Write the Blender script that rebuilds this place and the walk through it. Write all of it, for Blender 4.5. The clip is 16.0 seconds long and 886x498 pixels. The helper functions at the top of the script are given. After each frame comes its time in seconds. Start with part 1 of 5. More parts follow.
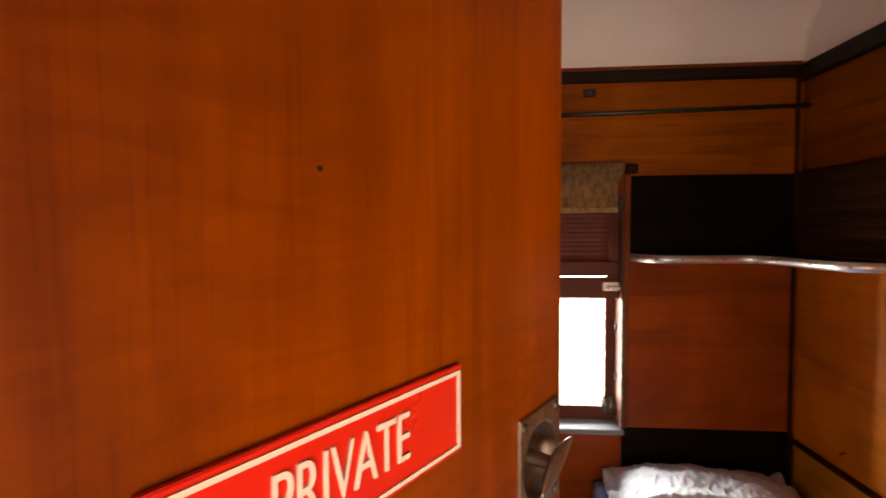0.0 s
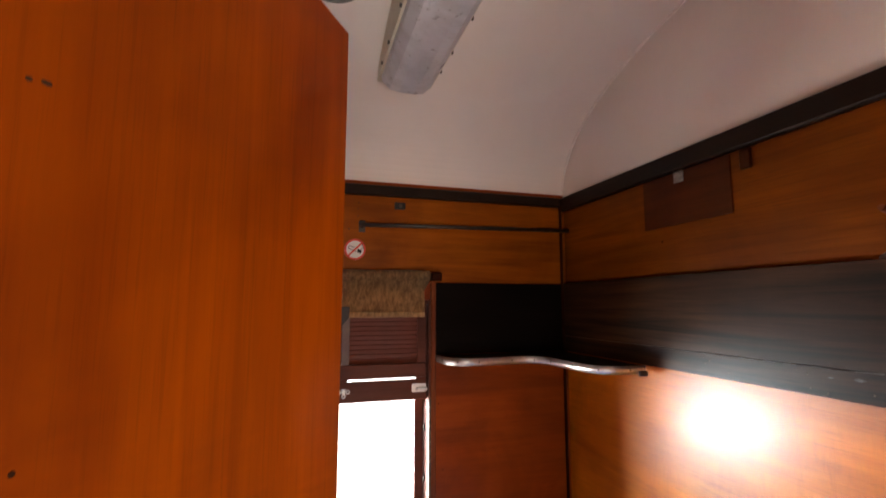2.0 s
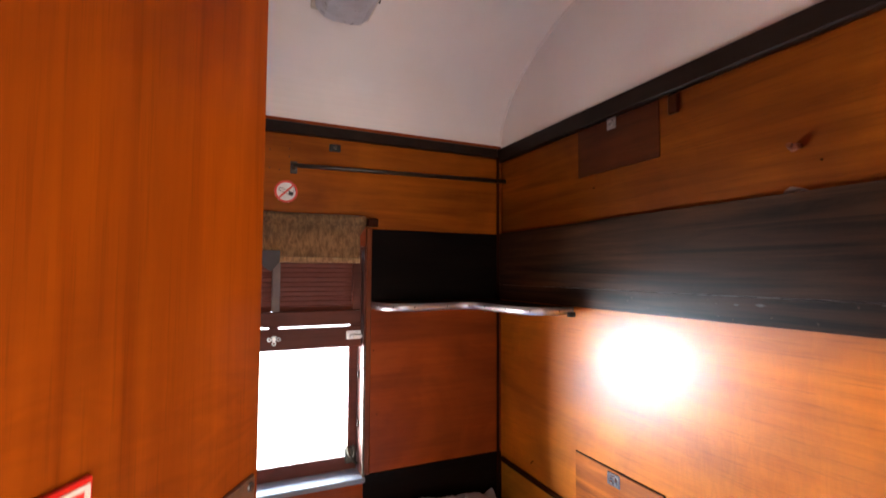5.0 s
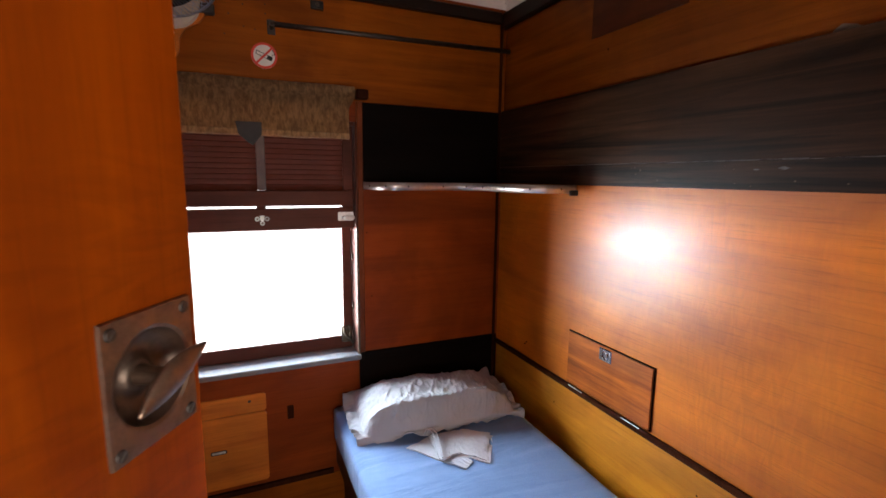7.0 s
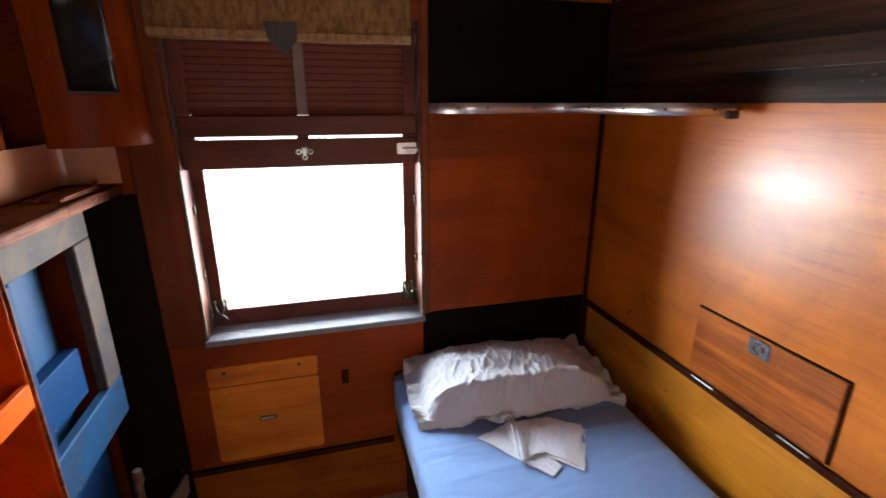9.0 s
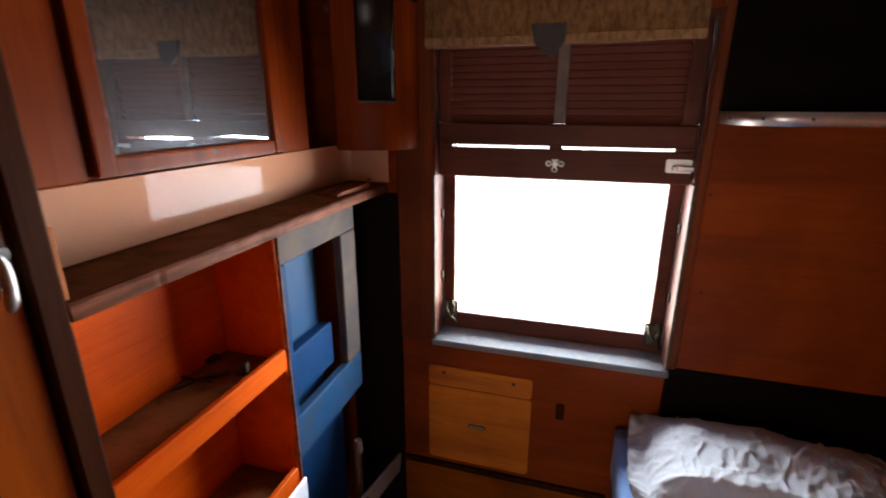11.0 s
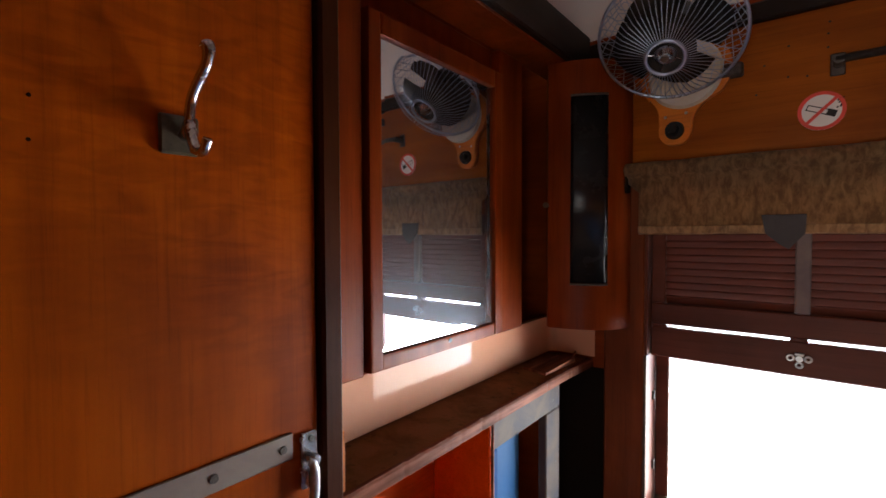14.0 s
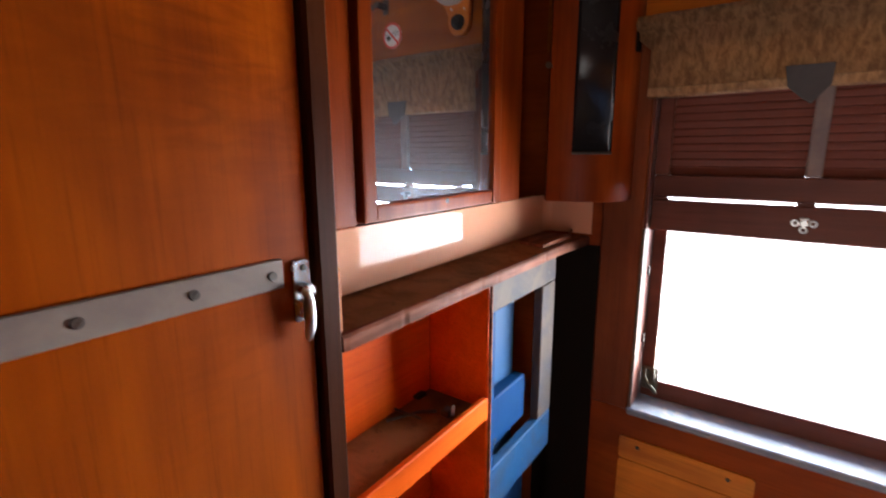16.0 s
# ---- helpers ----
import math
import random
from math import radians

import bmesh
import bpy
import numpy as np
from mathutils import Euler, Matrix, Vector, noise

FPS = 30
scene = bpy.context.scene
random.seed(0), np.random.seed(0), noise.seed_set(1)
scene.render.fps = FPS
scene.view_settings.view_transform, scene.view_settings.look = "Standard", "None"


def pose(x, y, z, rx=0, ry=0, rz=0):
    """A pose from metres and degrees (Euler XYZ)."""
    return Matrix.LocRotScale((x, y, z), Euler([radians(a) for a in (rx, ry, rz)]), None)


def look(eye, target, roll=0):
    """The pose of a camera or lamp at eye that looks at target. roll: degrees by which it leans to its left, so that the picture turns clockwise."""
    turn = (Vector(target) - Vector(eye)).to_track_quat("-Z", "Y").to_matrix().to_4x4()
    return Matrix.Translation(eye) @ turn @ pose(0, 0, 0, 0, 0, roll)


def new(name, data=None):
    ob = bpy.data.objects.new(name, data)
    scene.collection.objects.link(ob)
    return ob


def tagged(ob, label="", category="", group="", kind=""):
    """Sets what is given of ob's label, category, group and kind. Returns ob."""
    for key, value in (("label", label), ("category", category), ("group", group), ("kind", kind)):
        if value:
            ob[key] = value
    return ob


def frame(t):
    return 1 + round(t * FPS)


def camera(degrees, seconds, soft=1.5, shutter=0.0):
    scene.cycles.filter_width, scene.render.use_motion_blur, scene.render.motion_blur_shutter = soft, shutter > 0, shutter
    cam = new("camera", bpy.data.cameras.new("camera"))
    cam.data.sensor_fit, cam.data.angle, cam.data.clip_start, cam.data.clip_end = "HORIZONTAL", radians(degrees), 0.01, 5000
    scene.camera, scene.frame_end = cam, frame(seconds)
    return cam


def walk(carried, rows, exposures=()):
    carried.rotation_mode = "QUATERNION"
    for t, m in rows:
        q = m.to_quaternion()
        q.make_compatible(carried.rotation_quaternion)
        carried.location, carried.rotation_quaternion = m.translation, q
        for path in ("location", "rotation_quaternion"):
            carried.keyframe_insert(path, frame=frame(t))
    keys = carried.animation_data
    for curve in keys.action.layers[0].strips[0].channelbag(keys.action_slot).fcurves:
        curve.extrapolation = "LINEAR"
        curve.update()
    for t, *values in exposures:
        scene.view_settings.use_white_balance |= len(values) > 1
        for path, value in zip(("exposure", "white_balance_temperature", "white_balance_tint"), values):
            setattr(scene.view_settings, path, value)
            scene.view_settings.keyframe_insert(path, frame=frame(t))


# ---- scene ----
cam = camera(87.5, 16.0, shutter=0.5)
PATH = [
    (0, (0.126, -1.845, 1.534), (-0.037, 0.147, 1.447), -0.3),
    (0.5, (0.136, -1.842, 1.539), (0.24, 0.154, 1.47), -0.2),
    (1, (0.161, -1.831, 1.55), (0.484, 0.143, 1.535), -0.0),
    (1.5, (0.164, -1.841, 1.597), (0.657, 0.095, 1.698), -0.1),
    (2, (0.17, -1.882, 1.645), (0.739, 0.021, 1.88), -0.0),
    (2.5, (0.171, -1.888, 1.664), (0.787, -0.021, 2.031), 0.1),
    (3, (0.172, -1.9, 1.668), (0.823, -0.063, 2.114), 0.2),
    (3.5, (0.171, -1.896, 1.669), (0.877, -0.067, 2.064), 0.3),
    (4, (0.189, -1.863, 1.625), (0.953, -0.041, 1.939), 0.3),
    (4.5, (0.189, -1.857, 1.6), (0.994, -0.039, 1.815), 0.2),
    (5, (0.185, -1.853, 1.557), (1.008, -0.033, 1.658), 0.3),
    (5.2, (0.186, -1.852, 1.54), (1.016, -0.032, 1.587), 0.3),
    (7.3, (0.29, -1.749, 1.447), (1.074, 0.059, 1.107), 0.4),
    (7.5, (0.326, -1.72, 1.442), (1.095, 0.09, 1.078), 0.2),
    (8, (0.354, -1.63, 1.439), (1.102, 0.167, 0.976), 0.1),
    (10.3, (0.372, -1.268, 1.43), (0.203, 0.617, 0.782), 0.2),
    (10.5, (0.377, -1.268, 1.432), (0.093, 0.606, 0.792), 0.2),
    (11, (0.393, -1.277, 1.443), (-0.14, 0.56, 0.86), 0.1),
    (11.5, (0.385, -1.295, 1.471), (-0.373, 0.488, 0.975), 0.1),
    (12, (0.359, -1.305, 1.498), (-0.557, 0.43, 1.113), 0.1),
    (12.5, (0.356, -1.319, 1.545), (-0.67, 0.375, 1.264), 0.1),
    (13, (0.356, -1.322, 1.565), (-0.758, 0.327, 1.376), -0.1),
    (13.5, (0.35, -1.323, 1.579), (-0.834, 0.286, 1.48), -0.1),
    (14, (0.344, -1.337, 1.592), (-0.896, 0.231, 1.529), -0.2),
    (14.5, (0.319, -1.33, 1.568), (-0.95, 0.215, 1.504), -0.1),
    (15, (0.308, -1.329, 1.559), (-0.982, 0.193, 1.417), -0.1),
    (15.5, (0.29, -1.315, 1.503), (-0.997, 0.192, 1.237), -0.3),
    (16, (0.28, -1.306, 1.457), (-0.873, 0.279, 1.055), -0.2),
]
walk(cam, [(t, look(eye, target, roll)) for t, eye, target, roll in PATH], exposures=[(0, 2.4, 8300, 13), (0.5, 2.6, 7700, 12), (1, 2.75, 7300, 11), (2, 2.55, 6900, 10), (3, 2.85, 6350, 10), (4, 3.05, 6150, 9), (5, 2.95, 6200, 9), (7.5, 2.15, 6600, 10), (8, 2.3, 6650, 10), (10.5, 1.8, 6800, 11), (11.5, 1.8, 6900, 12), (12.5, 1.75, 6700, 11), (13, 1.75, 6500, 10), (14, 2.05, 6300, 9), (15, 2.3, 6250, 10), (16, 2.6, 6350, 12)])

WINDOW_WATTS, CORRIDOR_WATTS = 460.0, 5.0

# ---- world, sun-lit air outside, lamps in the openings ----
world = bpy.data.worlds.new("sky")
scene.world = world
world.use_nodes = True
wn = world.node_tree.nodes
sky = wn.new("ShaderNodeTexSky")
sky.sky_type, sky.sun_disc, sky.sun_elevation, sky.sun_rotation = "NISHITA", False, radians(56), radians(95)
world.node_tree.links.new(sky.outputs[0], wn["Background"].inputs[0])
wn["Background"].inputs[1].default_value = 0.12


def area_lamp(name, m, sx, sy, watts, colour):
    d = bpy.data.lights.new(name, "AREA")
    d.shape, d.size, d.size_y, d.energy, d.color = "RECTANGLE", sx, sy, watts, colour
    ob = new(name, d)
    ob.matrix_world = m
    return ob


sun = bpy.data.lights.new("sun", "SUN")
sun.energy, sun.angle, sun.color = 4.0, radians(0.5), (1.0, 0.95, 0.88)
new("sun", sun).matrix_world = look((0, 0, 30), (-20, -2, 0))
# daylight in the compartment window and in the corridor window
area_lamp("window_daylight", look((0.335, 1.60, 1.60), (0.335, -1, 1.60)), 6.0, 2.2, WINDOW_WATTS, (0.76, 0.89, 1.0))
area_lamp("ground_light", look((0.335, 1.60, 0.05), (0.335, -1, 0.05)), 6.0, 0.9, 145.0, (1.0, 0.95, 0.89))
area_lamp("corridor_daylight", look((0.50, -2.72, 1.10), (0.50, 0, 1.22)), 1.4, 0.8, CORRIDOR_WATTS, (1.0, 0.93, 0.84))


# ---- materials ----
def material(name):
    m = bpy.data.materials.new(name)
    m.use_nodes = True
    nt = m.node_tree
    return m, nt, nt.nodes["Principled BSDF"]


def node(nt, kind, **values):
    n = nt.nodes.new(kind)
    for k, v in values.items():
        n.inputs[k.replace("_", " ")].default_value = v
    return n


def ramp(nt, fac, stops):
    r = nt.nodes.new("ShaderNodeValToRGB")
    els = r.color_ramp.elements
    while len(els) < len(stops):
        els.new(0.5)
    for e, (p, c) in zip(els, stops):
        e.position, e.color = p, (*c, 1)
    nt.links.new(fac, r.inputs[0])
    return r.outputs[0]


def mix(nt, kind, fac, a, b):
    n = nt.nodes.new("ShaderNodeMix")
    n.data_type, n.blend_type = "RGBA", kind
    for sock, v in ((n.inputs[0], fac), (n.inputs[6], a), (n.inputs[7], b)):
        if isinstance(v, bpy.types.NodeSocket):
            nt.links.new(v, sock)
        elif isinstance(v, tuple):
            sock.default_value = (*v, 1)
        else:
            sock.default_value = v
    return n.outputs[2]


def coords(nt, scale):
    tc = nt.nodes.new("ShaderNodeTexCoord")
    mp = nt.nodes.new("ShaderNodeMapping")
    mp.inputs["Scale"].default_value = scale
    nt.links.new(tc.outputs["Object"], mp.inputs[0])
    return mp.outputs[0]


def noise_tex(nt, vec, scale, detail=4, rough=0.6, warp=0.0):
    n = node(nt, "ShaderNodeTexNoise", Scale=scale, Detail=detail, Roughness=rough, Distortion=warp)
    nt.links.new(vec, n.inputs["Vector"])
    return n.outputs["Fac"]


def bump(nt, bsdf, height, strength, distance=0.002):
    b = node(nt, "ShaderNodeBump", Strength=strength, Distance=distance)
    nt.links.new(height, b.inputs["Height"])
    nt.links.new(b.outputs[0], bsdf.inputs["Normal"])


def wood(name, light, dark, along, rough=0.35, gloss=0.5, contrast=1.0, fig=1.0, grain=1.0, ripple=0.0, pore=0.5):
    """Varnished veneer: grain runs along the axis 'x', 'y' or 'z'."""
    m, nt, b = material(name)
    g = [28.0 * grain] * 3
    g["xyz".index(along)] = 1.6
    big = [4.0 * fig] * 3
    big["xyz".index(along)] = 0.8 * fig
    fine = [240.0] * 3
    fine["xyz".index(along)] = 7.0
    a = noise_tex(nt, coords(nt, g), 1.0, 6, 0.62, 0.7)
    c = noise_tex(nt, coords(nt, big), 1.0, 3, 0.5, 1.2)
    f = noise_tex(nt, coords(nt, fine), 1.0, 3, 0.7)
    mid = tuple((p + q) / 2 for p, q in zip(light, dark))
    col = ramp(nt, a, [(0.5 - 0.22 / contrast, dark), (0.5, mid), (0.5 + 0.22 / contrast, light)])
    tone = ramp(nt, c, [(0.3, (0.62, 0.58, 0.55)), (0.55, (1, 1, 1)), (0.75, (1.12, 1.08, 1.0))])
    col = mix(nt, "MULTIPLY", 0.85, col, tone)
    blot = noise_tex(nt, coords(nt, (2.1, 2.1, 2.1)), 1.0, 4, 0.55, 0.8)
    col = mix(nt, "MULTIPLY", 0.9, col, ramp(nt, blot, [(0.34, (0.66, 0.58, 0.52)), (0.55, (1, 1, 1)), (0.72, (1.10, 1.12, 1.05))]))
    if ripple:
        cross = [9.0] * 3
        cross["xyz".index(along)] = 40.0
        rp = noise_tex(nt, coords(nt, cross), 1.0, 2, 0.5, 2.0)
        soft_mask = noise_tex(nt, coords(nt, (2.3, 2.3, 2.3)), 1.0, 2, 0.5)
        rc = ramp(nt, rp, [(0.36, (0.74, 0.68, 0.62)), (0.62, (1.12, 1.14, 1.10))])
        col = mix(nt, "MULTIPLY", ramp(nt, soft_mask, [(0.42, (0, 0, 0)), (0.62, (ripple,) * 3)]), col, rc)
    pores = ramp(nt, f, [(0.33, (0.62, 0.55, 0.5)), (0.46, (1, 1, 1))])
    col = mix(nt, "MULTIPLY", pore, col, pores)
    nt.links.new(col, b.inputs["Base Color"])
    rr = ramp(nt, c, [(0.3, (rough * 1.18,) * 3), (0.7, (rough * 0.88,) * 3)])
    nt.links.new(rr, b.inputs["Roughness"])
    b.inputs["Specular IOR Level"].default_value = gloss
    bump(nt, b, f, 0.10, 0.0006)
    return m


def painted(name, colour, rough=0.5, stain=0.12, scale=6.0, speck=0.0, relief=0.12, stain_colour=(0.35, 0.28, 0.2), spec=0.5):
    m, nt, b = material(name)
    v = coords(nt, (1, 1, 1))
    big = noise_tex(nt, v, scale, 5, 0.6, 0.5)
    fine = noise_tex(nt, v, 140, 3, 0.6)
    col = mix(nt, "MIX", ramp(nt, big, [(0.42, (0, 0, 0)), (0.78, (stain * 2,) * 3)]), colour, stain_colour)
    if speck:
        col = mix(nt, "MIX", ramp(nt, noise_tex(nt, v, 38, 5, 0.7), [(0.62 - speck * 0.2, (0, 0, 0)), (0.70, (0.8,) * 3)]), col, stain_colour)
    nt.links.new(col, b.inputs["Base Color"])
    nt.links.new(ramp(nt, big, [(0.3, (rough * 0.85,) * 3), (0.7, (min(1, rough * 1.2),) * 3)]), b.inputs["Roughness"])
    b.inputs["Specular IOR Level"].default_value = spec
    bump(nt, b, fine, relief, 0.001)
    return m


def metal(name, colour, rough=0.3, stain=0.3):
    m, nt, b = material(name)
    v = coords(nt, (1, 1, 1))
    n = noise_tex(nt, v, 55, 5, 0.65)
    nt.links.new(mix(nt, "MIX", ramp(nt, n, [(0.45, (0, 0, 0)), (0.75, (stain,) * 3)]), colour, tuple(c * 0.35 for c in colour)), b.inputs["Base Color"])
    nt.links.new(ramp(nt, n, [(0.3, (rough * 0.8,) * 3), (0.7, (min(1, rough * 1.5),) * 3)]), b.inputs["Roughness"])
    b.inputs["Metallic"].default_value = 1.0
    return m


def cloth(name, a, c, scale, rough=0.9, weave=900.0, mottled=False, stretch=1.0, crease=0.0):
    m, nt, b = material(name)
    v = coords(nt, (1, 1, 1))
    n = noise_tex(nt, coords(nt, (1, 1, stretch)), scale, 6, 0.7, 0.4)
    lo, hi = (0.40, 0.60) if mottled else (0.3, 0.7)
    nt.links.new(ramp(nt, n, [(lo, c), (hi, a)]), b.inputs["Base Color"])
    b.inputs["Roughness"].default_value = rough
    b.inputs["Sheen Weight"].default_value = 0.15
    bump(nt, b, noise_tex(nt, v, weave, 2, 0.5), 0.35, 0.001)
    if crease:
        folds = node(nt, "ShaderNodeBump", Strength=crease, Distance=0.02)
        turned = nt.nodes.new("ShaderNodeMapping")
        turned.inputs["Rotation"].default_value = (0, 0, radians(24))
        turned.inputs["Scale"].default_value = (1.6, 9.0, 2.0)
        nt.links.new(v, turned.inputs[0])
        nt.links.new(noise_tex(nt, turned.outputs[0], 1.0, 3, 0.45, 0.8), folds.inputs["Height"])
        weave_bump = [n for n in nt.nodes if n.bl_idname == "ShaderNodeBump" and n != folds][0]
        nt.links.new(folds.outputs[0], weave_bump.inputs["Normal"])
    return m


W_RIGHT = wood("orange_veneer", (0.74, 0.215, 0.010), (0.54, 0.130, 0.005), "y", 0.34, 0.56, 0.6, 1.0, 1.0, 0.3)
W_YELLOW = wood("golden_veneer", (0.84, 0.35, 0.028), (0.64, 0.22, 0.013), "y", 0.36, 0.4, 0.8)
W_RED = wood("red_brown_veneer", (0.33, 0.060, 0.006), (0.22, 0.034, 0.003), "x", 0.42, 0.15, 0.7)
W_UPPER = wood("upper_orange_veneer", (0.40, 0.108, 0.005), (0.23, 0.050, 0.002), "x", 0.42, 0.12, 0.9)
# Same upper veneer, with the side wall's dimmer light put into its colour.
W_UPPER_DIM = wood("upper_orange_veneer_dim", (0.27, 0.072, 0.004), (0.145, 0.031, 0.0014), "y", 0.40, 0.12, 0.9)
W_DOOR = wood("door_veneer", (0.225, 0.0385, 0.0007), (0.120, 0.0155, 0.0003), "z", 0.44, 0.08, 0.7, 1.3, 0.9, 0.5, 0.4)
W_WARD = wood("wardrobe_veneer", (0.395, 0.076, 0.0016), (0.225, 0.034, 0.0006), "z", 0.42, 0.07, 0.6, 1.2, 0.8, 0.6, 0.4)
W_CAB = wood("cabinet_mahogany", (0.29, 0.050, 0.005), (0.17, 0.024, 0.002), "z", 0.36, 0.09, 0.8)
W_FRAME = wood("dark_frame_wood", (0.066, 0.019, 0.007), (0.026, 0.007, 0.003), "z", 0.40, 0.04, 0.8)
W_SASH = wood("sash_brown_wood", (0.155, 0.046, 0.027), (0.098, 0.028, 0.017), "x", 0.45, 0.15, 0.6)
W_ARCH = wood("architrave_wood", (0.25, 0.062, 0.016), (0.15, 0.034, 0.009), "z", 0.42, 0.15, 0.7)
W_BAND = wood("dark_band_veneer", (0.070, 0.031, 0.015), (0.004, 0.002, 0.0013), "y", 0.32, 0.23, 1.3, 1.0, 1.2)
# Shaded copy of the band veneer: corner and shelf shade in the colour.
W_BAND_SHADED = wood("dark_band_veneer_shaded", (0.009, 0.005, 0.0035), (0.004, 0.0023, 0.0018), "x", 0.50, 0.05, 1.0)
W_CORNICE = wood("dark_cornice_wood", (0.030, 0.016, 0.010), (0.015, 0.008, 0.005), "y", 0.40, 0.15, 0.8)
W_FLAP = wood("golden_flap_veneer", (0.77, 0.245, 0.024), (0.56, 0.148, 0.010), "x", 0.42, 0.3, 0.9)
W_FLAP_R = wood("striped_flap_veneer", (0.60, 0.165, 0.020), (0.19, 0.038, 0.006), "y", 0.34, 0.4, 1.3, 1.6, 1.0)
W_LOCKER = wood("dark_locker_veneer", (0.105, 0.024, 0.004), (0.060, 0.012, 0.002), "y", 0.42, 0.15, 0.9)
W_CUBBY = wood("cubby_orange_ply", (0.74, 0.108, 0.004), (0.55, 0.064, 0.003), "y", 0.45, 0.07, 0.7)
W_LEDGE = painted("worn_ledge_wood", (0.190, 0.076, 0.026), 0.62, 0.42, 14.0, 0.20, 0.5, (0.060, 0.024, 0.010), spec=0.03)
W_LIP = wood("chipped_ledge_edge", (0.36, 0.130, 0.075), (0.095, 0.032, 0.018), "y", 0.65, 0.06, 1.3, 7.0)
P_CEIL = painted("cream_ceiling_paint", (0.80, 0.73, 0.68), 0.50, 0.05, 3.0)
P_CREAM = painted("cream_gloss_panel", (0.58, 0.285, 0.175), 0.022, 0.10, 4.0, 0, 0.003, spec=0.06)
P_BLUEWORN = painted("blue_paint_worn_to_wood", (0.078, 0.056, 0.043), 0.6, 0.30, 11.0, 0.0, 0.2, (0.014, 0.034, 0.062), spec=0.04)
P_BLUE = painted("scuffed_blue_paint", (0.0035, 0.030, 0.092), 0.55, 0.10, 11.0, 0.03, 0.2, (0.03, 0.045, 0.06), spec=0.06)
P_BLUEWASH = painted("thin_blue_wash", (0.010, 0.045, 0.105), 0.6, 0.36, 12.0, 0.05, 0.2, (0.040, 0.042, 0.046), spec=0.05)
P_BLUE_D = painted("dull_blue_panel", (0.009, 0.048, 0.115), 0.55, 0.10, 9.0, 0.0, 0.2, (0.09, 0.11, 0.12), spec=0.1)
# Near-black for dark parts and joints, and for shade painted around the washstand.
P_DARK = painted("black_board_and_shade", (0.012, 0.008, 0.006), 0.8, 0.06, 8.0, stain_colour=(0.030, 0.020, 0.014), spec=0.03)
P_NICK = painted("dark_bruise_in_varnish", (0.014, 0.004, 0.001), 0.8, 0.05, 8.0, spec=0.03)
P_BAR = painted("dull_grey_brown_bar", (0.15, 0.115, 0.11), 0.6, 0.2, 12.0, spec=0.15)
P_WHITE = painted("white_enamel", (0.72, 0.73, 0.75), 0.25, 0.06, 8.0)
P_SILL = painted("scuffed_sill_paint", (0.17, 0.18, 0.205), 0.6, 0.26, 14.0, 0.3, spec=0.08)
P_GREYEDGE = painted("pale_worn_edge", (0.085, 0.055, 0.040), 0.7, 0.20, 20.0, 0.2, spec=0.1)
P_SCRAPE = painted("grey_scraped_wood", (0.12, 0.11, 0.105), 0.8, 0.3, 60.0, 0.3, 0.3, (0.04, 0.03, 0.025), spec=0.1)
P_RED = painted("red_sign_enamel", (0.50, 0.012, 0.006), 0.30, 0.05, 10.0, 0, 0.04, (0.4, 0.02, 0.02))
P_LETTER = painted("off_white_sign_relief", (0.56, 0.44, 0.36), 0.35, 0.05, 12.0)
P_STICK_W = painted("white_sticker", (0.78, 0.76, 0.72), 0.4, 0.04)
P_STICK_R = painted("red_sticker_ink", (0.72, 0.06, 0.035), 0.4, 0.04)
P_BLACK = painted("black_plastic", (0.010, 0.010, 0.011), 0.45, 0.1, spec=0.25)
# Floor colour is lightened, out of view, to bounce light up the wardrobe.
P_LINO = painted("lightened_worn_linoleum", (0.34, 0.20, 0.12), 0.5, 0.3, 5.0)
P_LAMP = painted("yellowed_lamp_housing", (0.62, 0.56, 0.46), 0.45, 0.12, 8.0)
P_DIFF = painted("dusty_grey_diffuser", (0.52, 0.52, 0.56), 0.30, 0.34, 4.5, 0.12, 0.05, (0.11, 0.09, 0.08))
P_GREYBOARD = painted("grey_plank_paint", (0.30, 0.30, 0.30), 0.6, 0.3, 9.0)
M_CHROME = metal("worn_chrome", (0.50, 0.50, 0.52), 0.20, 0.35)
M_STEEL = metal("brushed_aluminium", (0.68, 0.66, 0.65), 0.36, 0.25)
M_STRIP = painted("dull_metal_strip", (0.155, 0.115, 0.095), 0.45, 0.15, 14.0, spec=0.25)
M_PULL = metal("worn_pull_metal", (0.42, 0.41, 0.40), 0.42, 0.5)
M_HOOKPLATE = metal("tarnished_plate", (0.11, 0.092, 0.066), 0.45, 0.5)
M_BRONZE = metal("tarnished_bronze", (0.25, 0.17, 0.122), 0.40, 0.55)
M_CUP = metal("dark_tarnished_bronze", (0.15, 0.105, 0.08), 0.42, 0.6)
M_BLUEWIRE = metal("blue_grey_fan_wire", (0.46, 0.54, 0.68), 0.34, 0.2)
M_DARKMETAL = metal("dark_oxidised_metal", (0.10, 0.085, 0.075), 0.45, 0.3)
M_ZINC = metal("grey_vent_metal", (0.26, 0.29, 0.28), 0.5, 0.4)
C_SHEET = cloth("blue_white_sheet", (0.145, 0.245, 0.46), (0.115, 0.20, 0.39), 5.0, crease=0.8)
C_PILLOW = cloth("white_pillowcase", (0.42, 0.42, 0.44), (0.36, 0.36, 0.38), 4.0)
C_TOWEL = cloth("white_folded_linen", (0.50, 0.51, 0.55), (0.44, 0.45, 0.49), 12.0)
C_VALANCE = cloth("mottled_brown_tapestry", (0.35, 0.20, 0.085), (0.175, 0.095, 0.040), 76.0, 0.95, 420.0, True, 0.40)
